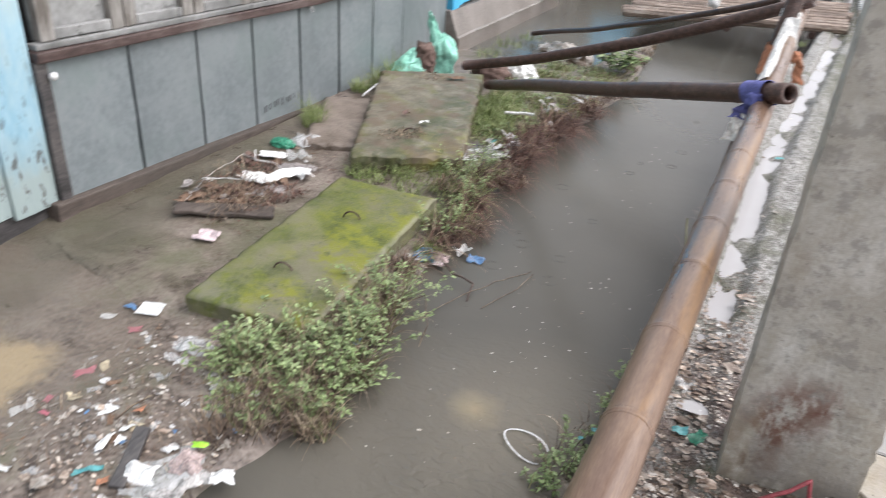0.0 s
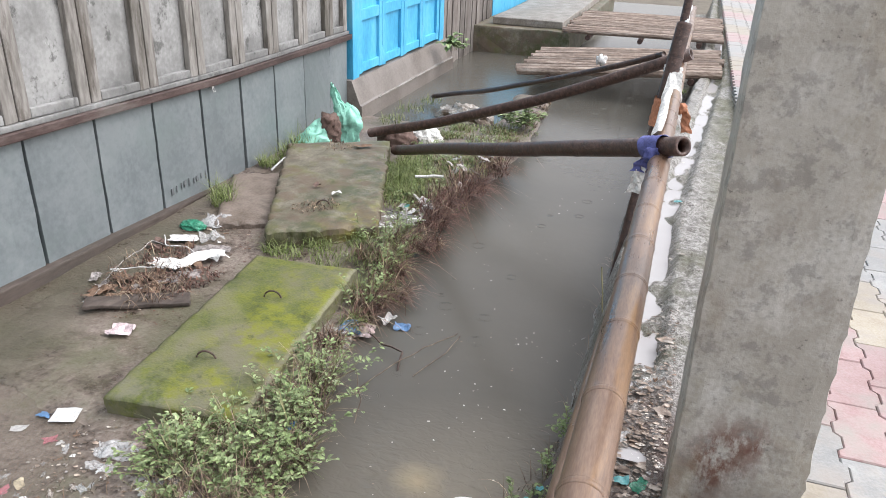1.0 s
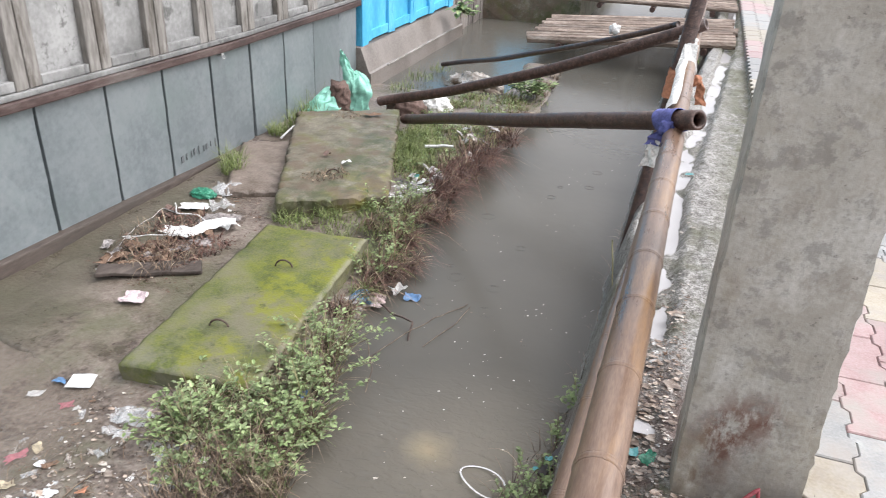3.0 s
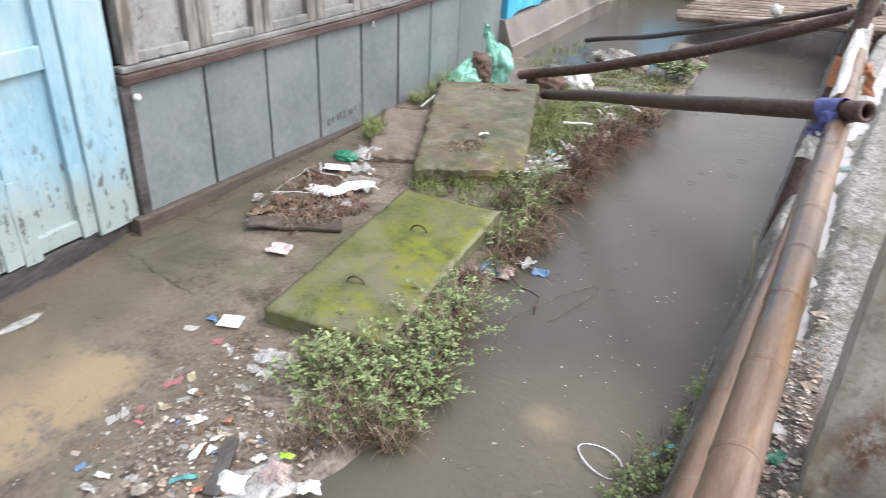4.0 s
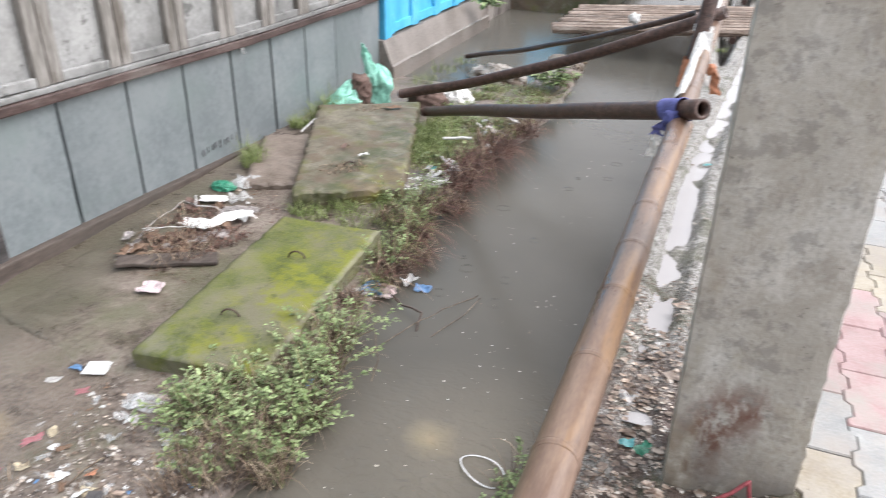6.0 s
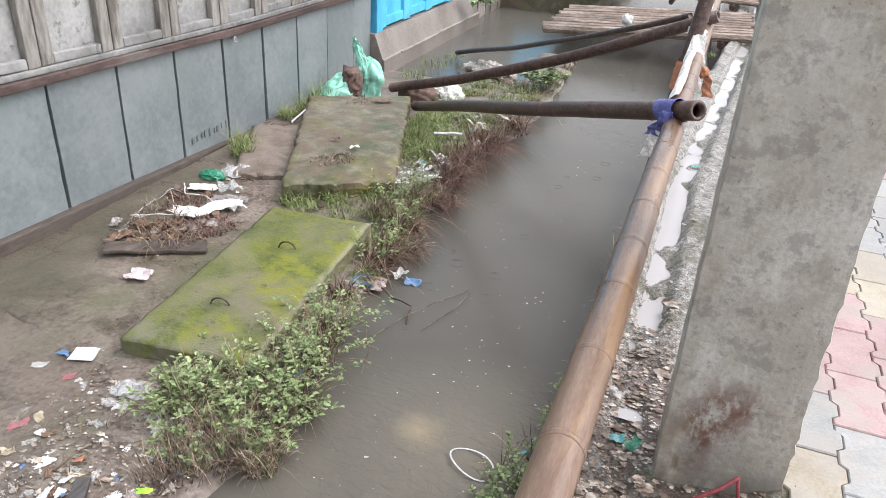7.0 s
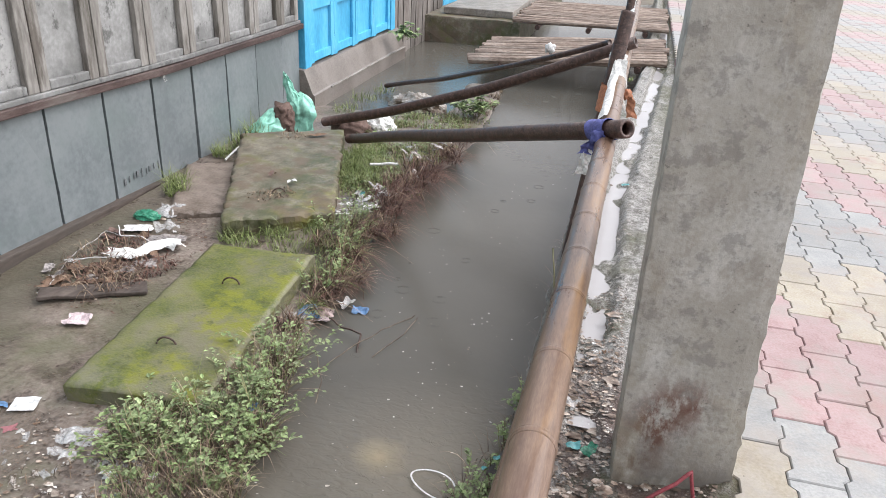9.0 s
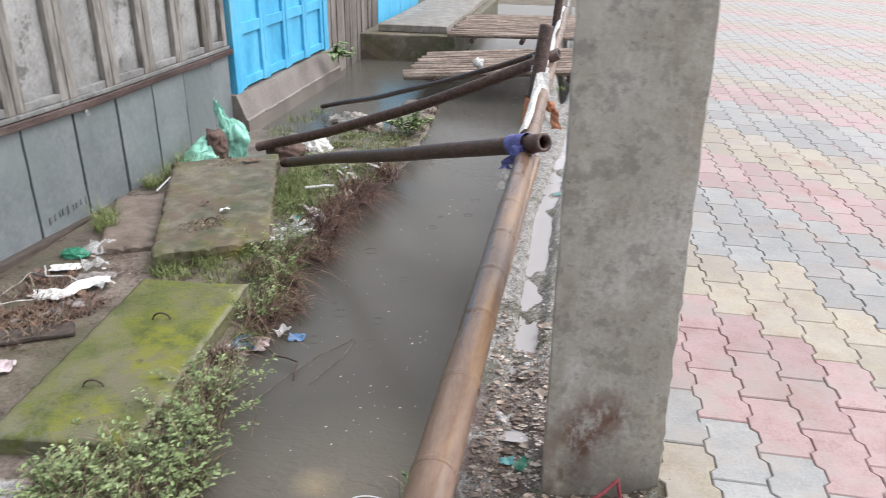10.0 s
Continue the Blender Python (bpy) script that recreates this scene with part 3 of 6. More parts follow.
def film_sheet(sx, sy, high, seed, n=16, ragged=0.5):
    """Thin plastic lying in soft ridged folds, with a torn outline."""
    bm = bmesh.new()
    grid = []
    for i in range(n + 1):
        row = []
        for j in range(n + 1):
            u, w = i / n - 0.5, j / n - 0.5
            a = math.atan2(w, u)
            reach = 1 - ragged * (0.5 + 0.8 * noise.noise((math.cos(a) * 1.6, math.sin(a) * 1.6, seed))) * (2 * max(abs(u), abs(w))) ** 2
            x, y = u * sx * reach, w * sy * reach
            z = high * (1.1 * abs(noise.noise((x * 11 + seed, y * 11, seed))) + 0.55 * abs(noise.noise((x * 27, y * 27 + seed, 3)))) * (1.15 - 2 * max(abs(u), abs(w)))
            row.append(bm.verts.new((x, y, max(0.001, z))))
        grid.append(row)
    for i in range(n):
        for j in range(n):
            bm.faces.new((grid[i][j], grid[i + 1][j], grid[i + 1][j + 1], grid[i][j + 1]))
    return bm


def ribbon(points, width, bm=None, thick=0.001):
    bm = bm or bmesh.new()
    prev = None
    for k, p in enumerate(points):
        p = Vector(p)
        a, b = Vector(points[max(0, k - 1)]), Vector(points[min(len(points) - 1, k + 1)])
        side = (b - a).cross((0, 0, 1))
        side = side.normalized() * width / 2 if side.length > 1e-6 else Vector((width / 2, 0, 0))
        cur = [bm.verts.new(p - side), bm.verts.new(p + side)]
        if prev:
            bm.faces.new((prev[0], prev[1], cur[1], cur[0]))
        prev = cur
    return bm


def step_between(v, a, b):
    t = min(1.0, max(0.0, (v - a) / (b - a)))
    return t * t * (3 - 2 * t)


# ---------- the ground, the bank and the water ----------
WATER, BANK = -0.36, -0.325
EDGE_Y = (-3.0, 0.95, 1.25, 2.2, 3.3, 3.9, 4.9, 6.6, 7.0)
EDGE_X = (-0.85, -0.86, -0.78, -0.9, -1.0, -0.93, -0.8, -0.93, -1.0)


def bank_edge(y):
    return float(np.interp(y, EDGE_Y, EDGE_X)) + 0.035 * noise.noise((y * 2.2, 3.1, 0)) + 0.02 * noise.noise((y * 7, 1.7, 0))


def bank_height(x, y):
    inside = bank_edge(y) - x
    z = WATER - 0.16 + (BANK - WATER + 0.16) * step_between(inside, -0.14, 0.1)
    z += 0.012 * noise.noise((x * 3, y * 3, 0)) * step_between(inside, -0.05, 0.2) + 0.006 * noise.noise((x * 11, y * 11, 5))
    # the hollow that holds the puddle, beside the blue door
    hollow = step_between(x, -1.3 + 0.12 * noise.noise((y * 4, 0, 8)), -1.62) * step_between(y, 1.62 + 0.1 * noise.noise((x * 4, 2, 8)), 1.35)
    z -= 0.028 * hollow
    # the mud rises a little towards the wall
    z += 0.008 * step_between(x, -2.05 + 0.05 * noise.noise((y * 4, 0, 2)), -2.36) * step_between(y, 5.0, 4.5)
    # raised edge with litter and roots over the water
    z += 0.035 * step_between(y, 2.6, 3.2) * step_between(y, 5.4, 4.6) * step_between(inside, 0.0, 0.12) * step_between(inside, 0.5, 0.25)
    # beyond the grass only a narrow spit stays dry
    far = step_between(y, 5.2, 5.9)
    z -= far * 0.2 * step_between(inside, 0.3, 0.55)
    z -= 0.3 * step_between(y, 6.6, 7.0)
    return z


bm = bmesh.new()
NX, NY = 80, 330
rows = []
for j in range(NY + 1):
    y = -2.4 + 10.4 * j / NY
    rows.append([bm.verts.new((-2.56 + 2.24 * i / NX, y, bank_height(-2.56 + 2.24 * i / NX, y))) for i in range(NX + 1)])
for a, b in zip(rows, rows[1:]):
    for i in range(NX):
        bm.faces.new((a[i], a[i + 1], b[i + 1], b[i]))
solo("mud_bank", bm, "mud", "wet brown mud bank strewn with litter beside the drain", "mud bank", "structure", smooth=True)

bm = bmesh.new()
bmesh.ops.create_grid(bm, x_segments=60, y_segments=60, size=1500)
for v in bm.verts:
    v.co.z = -1.2
solo("ground", bm, "earth", "bare earth ground that reaches the horizon", "ground", "structure")

bm = bmesh.new()
bmesh.ops.create_grid(bm, x_segments=20, y_segments=60, size=1, matrix=Matrix.Translation((-1.3, 6.0, WATER)) @ Matrix.Diagonal((1.45, 9.5, 1, 1)))
solo("water", bm, "water", "murky grey-brown water standing in the drain", "water", "structure", smooth=True)
bm = bmesh.new()
bmesh.ops.create_grid(bm, x_segments=10, y_segments=20, size=1, matrix=Matrix.Translation((-1.88, -0.4, BANK - 0.009)) @ Matrix.Diagonal((0.64, 2.0, 1, 1)))
solo("puddle", bm, "film", "shallow muddy puddle over silt beside the door", "puddle", "structure", smooth=True)


# ---------- the drain's concrete edge ----------
def gutter_shift(y):
    return 0.07 * max(0.0, y - 3.3) - 0.05 * max(0.0, y - 7.0)


def kerb_height(x, y):
    x = x - gutter_shift(y) * step_between(x, 0.03, 0.2) * step_between(x, 0.56, 0.5)
    groove = step_between(x, 0.235 + 0.04 * noise.noise((y * 5, 4, 0)), 0.19) * step_between(x, 0.1, 0.14)
    z = -0.05 + 0.05 * step_between(x, 0.44, 0.55) - 0.006
    z -= groove * (0.047 - 0.034 * noise.noise((x * 9, y * 6, 6)) - 0.012 * noise.noise((x * 25, y * 18, 6))) + 0.015 * step_between(x, 0.22, 0.12)
    z += 0.014 * noise.noise((x * 14, y * 9, 2)) + 0.012 * noise.noise((x * 34, y * 30, 2))
    z += 0.016 * step_between(y, 2.3 + 0.3 * noise.noise((x * 8, y * 3, 1)), 1.9) * groove - 0.02 * step_between(y, 1.8, 1.4) * step_between(x, 0.5, 0.25)
    z -= 0.3 * step_between(x, 0.03 + 0.025 * noise.noise((y * 4, 9, 0)), -0.06)
    return z


bm = bmesh.new()
rows = []
ys = list(np.linspace(-1.5, 6.0, 300)) + list(np.linspace(6.05, 14.5, 130))
for y in ys:
    rows.append([bm.verts.new((x, y, kerb_height(x, y))) for x in np.linspace(-0.08, 0.56, 44)])
for a, b in zip(rows, rows[1:]):
    for i in range(43):
        bm.faces.new((a[i], a[i + 1], b[i + 1], b[i]))
for i, sgn in ((0, -1), (43, 1)):
    low = [bm.verts.new((r[i].co.x, r[i].co.y, -1.1)) for r in rows]
    for k in range(len(rows) - 1):
        f = (rows[k][i], rows[k + 1][i], low[k + 1], low[k])
        bm.faces.new(f if sgn < 0 else f[::-1])
solo("drain_edge", bm, "strip", "rough wet gravelly concrete edge of the drain", "drain edge", "structure", smooth=True)
# Gutter film: the sky's sheen on it is put into its colour.
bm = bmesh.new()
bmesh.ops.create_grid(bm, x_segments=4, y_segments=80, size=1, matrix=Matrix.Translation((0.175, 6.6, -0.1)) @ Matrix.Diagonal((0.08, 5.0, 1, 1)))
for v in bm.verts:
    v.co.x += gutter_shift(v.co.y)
solo("gutter_water", bm, "slurry_sheen", "pale milky film of rain water lying in the gutter", "puddle", "structure", smooth=True)

# ---------- the concrete pole ----------
def concrete_pole():
    bm = bmesh.new()
    n = 160
    rings = []
    for k in range(n + 1):
        z = -0.3 + 3.6 * k / n
        x0, x1 = 0.252 - 0.012 * (z / 1.1), 0.532 - 0.034 * (z / 1.1)
        y0, y1 = 1.385, 1.56
        ring = []
        m = 8
        for a, b in (((x0, y0), (x1, y0)), ((x1, y0), (x1, y1)), ((x1, y1), (x0, y1)), ((x0, y1), (x0, y0))):
            for s in range(m):
                f = s / m
                p = Vector((a[0] + (b[0] - a[0]) * f, a[1] + (b[1] - a[1]) * f, z))
                c = Vector(((x0 + x1) / 2, (y0 + y1) / 2, z))
                corner = s == 0
                q = p * 16
                p += 0.0035 * noise.noise_vector(q) + (p - c).normalized() * (-0.004 - 0.006 * max(0, noise.noise(p * 22)) if corner else 0.0)
                if s == 0 and p.x > c.x and p.y < c.y and z < 0.5:
                    p.x += 0.02 * max(0, noise.noise((0, 3, z * 24))) * (1 - z)
                ring.append(bm.verts.new(p))
        rings.append(ring)
    for a, b in zip(rings, rings[1:]):
        for s in range(len(a)):
            bm.faces.new((a[s], a[(s + 1) % len(a)], b[(s + 1) % len(a)], b[s]))
    bm.faces.new(rings[-1])
    bm.faces.new(rings[0][::-1])
    return bm


pole_mat = material("stained_pole_concrete", [(0.36, 0.335, 0.295), (0.46, 0.44, 0.4), (0.55, 0.535, 0.5)], 11, 0.45, 0.45, 70, (0.34, 0.315, 0.27), 3.0, (0.45, 0.7), coords="World")
add_stain(pole_mat, (0.115, 0.036, 0.018), lambda p, cloud, ramp, calc: calc('MULTIPLY', calc('MULTIPLY', ramp(calc('ADD', calc('ABSOLUTE', calc('SUBTRACT', calc('SUBTRACT', p[0], 0.275), calc('MULTIPLY', p[2], 0.5))), calc('MULTIPLY', cloud(9.0), 0.16)), 0.19, 0.115), ramp(calc('ADD', p[2], calc('MULTIPLY', cloud(8.0), 0.12)), 0.33, 0.24)), ramp(cloud(24.0, (1, 1, 0.5)), 0.42, 0.54)), 0.9)
add_stain(pole_mat, (0.1, 0.085, 0.07), lambda p, cloud, ramp, calc: ramp(calc('ADD', p[2], calc('MULTIPLY', cloud(6.0), 0.25)), 0.24, 0.06), 0.75)
add_stain(pole_mat, (0.4, 0.37, 0.32), lambda p, cloud, ramp, calc: calc('MULTIPLY', ramp(p[0], 0.3, 0.26), ramp(cloud(5.0, (1, 1, 0.3)), 0.4, 0.6)), 0.5)
add_stain(pole_mat, (0.2, 0.185, 0.165), lambda p, cloud, ramp, calc: ramp(cloud(22.0), 0.5, 0.58), 0.6)
add_stain(pole_mat, (0.31, 0.27, 0.2), lambda p, cloud, ramp, calc: ramp(cloud(4.0, (1, 1, 0.5)), 0.5, 0.62), 0.6)
add_stain(pole_mat, (0.1, 0.09, 0.08), lambda p, cloud, ramp, calc: ramp(cloud(48.0), 0.63, 0.7), 0.75)
add_stain(pole_mat, (0.6, 0.585, 0.55), lambda p, cloud, ramp, calc: ramp(cloud(8.0, (1, 1, 0.6)), 0.56, 0.66), 0.4)
add_stain(pole_mat, (0.22, 0.19, 0.155), lambda p, cloud, ramp, calc: ramp(cloud(10.0, (1, 1, 0.7)), 0.56, 0.66), 0.45)
M["pole"] = pole_mat
solo("utility_pole", concrete_pole(), "pole", "square grey concrete pole with rust stains at its foot", "pole", smooth=False)

# ---------- the tin and board fence ----------
FX = -2.2
fence = thing("fence", "grey tin sheet and weathered board fence along the bank", "fence", (0, 0, 0))
def foot_line(y):
    return 0.04 - 0.07 * min(1.0, max(0.0, (y - 1.66) / 1.7))


def lift(bm):
    """Raise what lies along the top rail towards the fence's near end."""
    for v in bm.verts:
        if v.co.z > 0.2:
            v.co.z += 0.05 * max(0.0, 1 - (v.co.y - 1.645) / 1.7)
    return bm


def settle(bm, below):
    """Let the foot of a fence part follow the fence's sagging lower line."""
    for v in bm.verts:
        if v.co.z < below:
            v.co.z += foot_line(v.co.y)
    return bm


SEAMS = [1.685 + 0.372 * k for k in range(9)] + [4.94]
for k, (a, b) in enumerate(zip(SEAMS, SEAMS[1:])):
    gap = 0.015 if k in (0, 1, 2, 3) else (0.024 if k in (4, 5) else 0.005)
    part("metal_sheet", lift(settle(box(FX - 0.02 - 0.002 * (k % 2), FX + 0.002 * noise.noise((k, 0, 3)) * 3, a + gap / 2, b - gap / 2, -0.225 + 0.004 * (k % 3), 0.315, 0.002, cuts=5, rough=0.0035, seed=k), -0.1)), "sheet", fence)
part("bottom_beam", settle(box(FX - 0.06, FX + 0.035, 1.60, 4.95, -0.40, -0.205, 0.008, cuts=7, rough=0.004), 9), "beam", fence, "worn brown timber beam")
part("top_rail", lift(box(FX - 0.03, FX + 0.03, 1.645, 4.97, 0.312, 0.35, 0.006, cuts=7, rough=0.003)), "rust_rail", fence, "rust-brown painted rail")
part("board_ledge", lift(box(FX - 0.035, FX + 0.018, 1.655, 4.95, 0.352, 0.374, 0.005, cuts=6, rough=0.003, seed=4)), "board", fence, "pale weathered ledge strip")
part("corner_post", box(FX - 0.06, FX + 0.014, 1.64, 1.688, -0.19, 0.362, 0.006, cuts=4, rough=0.003), "dark_wood", fence, "dark timber corner post")
for k, (a, b) in enumerate(zip(SEAMS, SEAMS[1:])):
    board = part("board", lift(box(FX - 0.05, FX - 0.028, a + 0.004, b - 0.004, 0.375, 2.1, 0.003, cuts=5, rough=0.003, seed=k + 20)), "board", fence)
    for c0, c1 in ((a + 0.003, a + 0.062), (b - 0.062, b - 0.003)):
        part("stile", lift(box(FX - 0.027, FX + 0.006, c0, c1, 0.375, 2.1, 0.005, cuts=4, rough=0.003, seed=c0 * 30)), "batten", board)
    part("panel_rail", lift(box(FX - 0.026, FX + 0.004, a + 0.064, b - 0.064, 0.376, 0.415, 0.005, cuts=3, rough=0.003, seed=k + 60)), "board", board)
part("backing", box(FX - 0.10, FX - 0.062, 1.6, 4.95, -0.4, 2.1, 0.003), "dark_gap", fence)
hasp = bmesh.new()
box(FX + 0.005, FX + 0.025, 3.246, 3.266, 0.3, 0.335, 0.003, hasp)
tube([(FX + 0.025, 3.248, 0.3), (FX + 0.032, 3.247, 0.285), (FX + 0.032, 3.264, 0.285), (FX + 0.025, 3.263, 0.3)], 0.0025, 6, hasp)
part("hasp", hasp, "dull_metal", fence, "small pale metal hasp")
knob = bmesh.new()
bmesh.ops.create_icosphere(knob, subdivisions=2, radius=0.016, matrix=Matrix.Translation((FX + 0.03, 1.69, 0.31)))
part("bolt", knob, "white_plastic", fence, "pale bolt head", True)

for k in range(9):
    y = 2.86 + 0.034 * k + 0.006 * (k % 3)
    part("stencil_mark", box(FX + 0.004, FX + 0.006, y, y + (0.007 if k % 3 else 0.018), -0.16 + 0.004 * (k % 4), -0.125 + 0.003 * (k % 5), 0.0005), "stencil", fence, "faded grey stencilled mark")

# ---------- the pale blue double door ----------
DX = -2.24
door = thing("door_1", "closed pale blue panelled wooden doors with flaking paint", "door", (0, 0, 0), kind="structure")


def door_leaf(y0, y1, z0, z1, rails, mat, worn, parent, x, worn_to=0.12):
    """A framed leaf: stiles, rails and sunk panels; its foot has lost its paint."""
    w = 0.062
    t = x + 0.02
    top = part("door_leaf", box(x - 0.025, x - 0.004, y0 + w, y1 - w, rails[-1], z1, 0.002), mat, parent)
    for a, b in ((y0, y0 + w), (y1 - w, y1)):
        cut = worn_to + 0.1 * noise.noise((a * 5, 3, 1))
        part("stile", box(x - 0.025, t, a, b, cut, z1, 0.002, cuts=3, rough=0.0015, seed=a * 9), mat, top)
        part("stile_foot", box(x - 0.025, t + 0.0012, a - 0.002, b + 0.002, z0 + 0.02 * noise.noise((a * 8, 0, 2)), cut + 0.003, 0.002, cuts=4, rough=0.005, seed=b * 7), worn, top, "bare flaking stile foot")
    z = z0
    for k, (a, b) in enumerate(zip(rails[0::2], rails[1::2])):
        part("panel", box(x - 0.025, x - 0.004, y0 + w, y1 - w, z, a, 0.002, cuts=3, rough=0.0015, seed=k + y0), mat, top)
        part("rail", box(x - 0.025, t - 0.002, y0 + w + 0.001, y1 - w - 0.001, a, b, 0.004, cuts=3, rough=0.0015, seed=k + y1), mat, top)
        z = b
    part("bottom_rail", box(x - 0.024, t - 0.004, y0 + w + 0.002, y1 - w - 0.002, z0 + 0.01, z0 + 0.075, 0.004, cuts=3, rough=0.003, seed=y0), worn, top, "flaking bottom rail")


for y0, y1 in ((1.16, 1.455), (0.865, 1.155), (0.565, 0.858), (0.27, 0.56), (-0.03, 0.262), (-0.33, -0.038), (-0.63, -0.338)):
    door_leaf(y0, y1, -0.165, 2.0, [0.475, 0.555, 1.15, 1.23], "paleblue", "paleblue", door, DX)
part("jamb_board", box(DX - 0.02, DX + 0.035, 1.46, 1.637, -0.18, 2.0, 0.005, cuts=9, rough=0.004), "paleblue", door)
part("threshold", box(DX - 0.05, DX + 0.012, -0.9, 1.60, -0.42, -0.17, 0.008, cuts=6, rough=0.004), "dark_wood", door, "dark wet timber threshold")
part("backing", box(DX - 0.08, DX - 0.052, -0.9, 1.6, -0.4, 2.0, 0.003), "dark_gap", door)

# ---------- the bright blue door on its plinth ----------
door2 = thing("door_2", "closed bright blue panelled wooden door above a plinth", "door", (0, 0, 0), kind="structure")
part("jamb", box(FX - 0.04, FX + 0.03, 4.98, 5.09, -0.08, 2.0, 0.005, cuts=4, rough=0.003), "blue", door2)
for y0, y1 in ((5.1, 5.56), (5.565, 6.03), (6.04, 6.5), (6.505, 6.97)):
    door_leaf(y0, y1, 0.03, 2.0, [0.42, 0.5, 1.15, 1.23], "blue", "blue", door2, FX, 0.2)
part("jamb", box(FX - 0.04, FX + 0.03, 6.98, 7.1, -0.05, 2.0, 0.005, cuts=4, rough=0.003), "blue", door2)
part("backing", box(FX - 0.10, FX - 0.045, 4.96, 7.1, -0.3, 2.0, 0.003), "dark_gap", door2)
bm = bmesh.new()
prof = [(-2.3, -0.6), (-2.3, 0.025), (-2.165, 0.02), (-2.1, -0.15), (-2.085, -0.16), (-2.075, -0.6)]
ends = []
for k in range(25):
    y = 4.93 + 2.25 * k / 24
    ends.append([bm.verts.new((x + 0.006 * noise.noise((y * 3, x * 4, 0)), y, z + 0.006 * noise.noise((y * 4, z * 4, 3)))) for x, z in prof])
for a, b in zip(ends, ends[1:]):
    for s in range(len(prof)):
        bm.faces.new((a[s], b[s], b[(s + 1) % len(prof)], a[(s + 1) % len(prof)]))
bm.faces.new(ends[0])
bm.faces.new(ends[-1][::-1])
bmesh.ops.recalc_face_normals(bm, faces=bm.faces[:])
plinth = solo("door_plinth", bm, "plinth", "wet grey cement plinth sloping below the blue door", "plinth", "structure")
nosing = solo("plinth_nosing", box(-2.094, -2.076, 5.25, 7.16, -0.166, -0.153, 0.003, cuts=5, rough=0.003), "concrete", "pale worn nosing along the cement plinth", "plinth edge")

planks = thing("plank_wall", "grey weathered upright plank wall over the water", "plank wall", (0, 0, 0), kind="structure")
for k in range(13):
    y = 7.12 + 0.15 * k
    part("plank", box(FX - 0.03 + 0.008 * (k % 3), FX + 0.005 + 0.008 * (k % 3), y, y + 0.142, -0.30 - 0.05 * (k % 2), 2.0, 0.004, cuts=3, rough=0.004, seed=k), "plank", planks)
part("backing", box(FX - 0.1, FX - 0.05, 7.1, 9.1, -0.5, 2.0, 0.003), "dark_gap", planks)
far_wall = thing("wall_far", "faded blue board wall beyond the far platform", "wall", (0, 0, 0), kind="structure")
for k in range(8):
    part("board", box(FX - 0.03, FX, 9.12 + 0.6 * k, 9.71 + 0.6 * k, -0.3, 2.0, 0.004), "blue" if k < 4 else "board", far_wall)

# the whole wall stands a little behind the mud's edge
BACK = Matrix.Translation((0.14, -0.03, 1.21)) @ Matrix.Scale(1.058, 4) @ Matrix.Translation((-0.14, 0.03, -1.21))
for ob in (fence, door, door2, plinth, nosing, planks, far_wall):
    ob.matrix_basis = BACK

# ---------- concrete slabs on the bank ----------
def lifting_loop(x, y, turn, parent, w=0.07, h=0.032):
    bm = bmesh.new()
    pts = [(x + math.cos(turn) * w / 2 * math.cos(a), y + math.sin(turn) * w / 2 * math.cos(a), h * math.sin(a) - 0.004) for a in np.linspace(0, math.pi, 13)]
    tube(pts, 0.0038, 7, bm)
    return part("lifting_loop", bm, "iron", parent, "rusty iron loop", True)


S1 = thing("drain_cover_slab", "thick bright green mossy concrete slab with iron loops", "concrete slab", (-1.27, 2.065, -0.248), turn=5.2)
flat_sides(part("body", slab_mesh(0.475, 1.10, 0.095, 3.0, 0.006, 0.006, 0.012), "moss_slab", S1, smooth=True))
lifting_loop(-0.03, -0.27, 0.1, S1)
lifting_loop(0.0, 0.2, 0.1, S1)
S2 = thing("drain_cover_slab", "dull mossy broken concrete slab with litter on it", "concrete slab", (-1.669, 3.589, -0.225), turn=22.0)
flat_sides(part("body", slab_mesh(0.6, 1.45, 0.1, 11.0, 0.02, 0.008, 0.04, 0.17, 0.2), "moss_slab_old", S2, smooth=True))
lifting_loop(-0.02, -0.42, 0.3, S2)
S3 = thing("drain_cover_slab", "low brown muddy concrete slab half under another", "concrete slab", (-1.98, 3.34, -0.292), turn=25.0)
flat_sides(part("body", slab_mesh(0.42, 0.78, 0.08, 17.0, 0.015, 0.01, 0.03), "brown_slab", S3, smooth=True))
lifting_loop(0.12, 0.02, 0.5, S3)
S4 = thing("paving_slab", "flat muddy concrete slab sunk into the bank", "concrete slab")
S4.matrix_basis = pose(-1.83, 1.965, -0.328, 0, 1.6, -9.0)
flat_sides(part("body", slab_mesh(0.78, 0.92, 0.05, 23.0, 0.014, 0.006, 0.03), "mud", S4, smooth=True))

# ---------- far platform and bamboo bridges ----------
solo("far_platform", box(-2.6, -1.18, 8.75, 13.5, -0.9, -0.06, 0.02, cuts=5, rough=0.015), "moss_slab_old", "mossy concrete platform at the head of the drain", "platform", "structure")
solo("platform_slab", box(-2.15, -1.3, 8.95, 13.0, -0.055, 0.03, 0.012, cuts=4, rough=0.006), "concrete", "pale wet cement slab on the platform", "concrete slab")


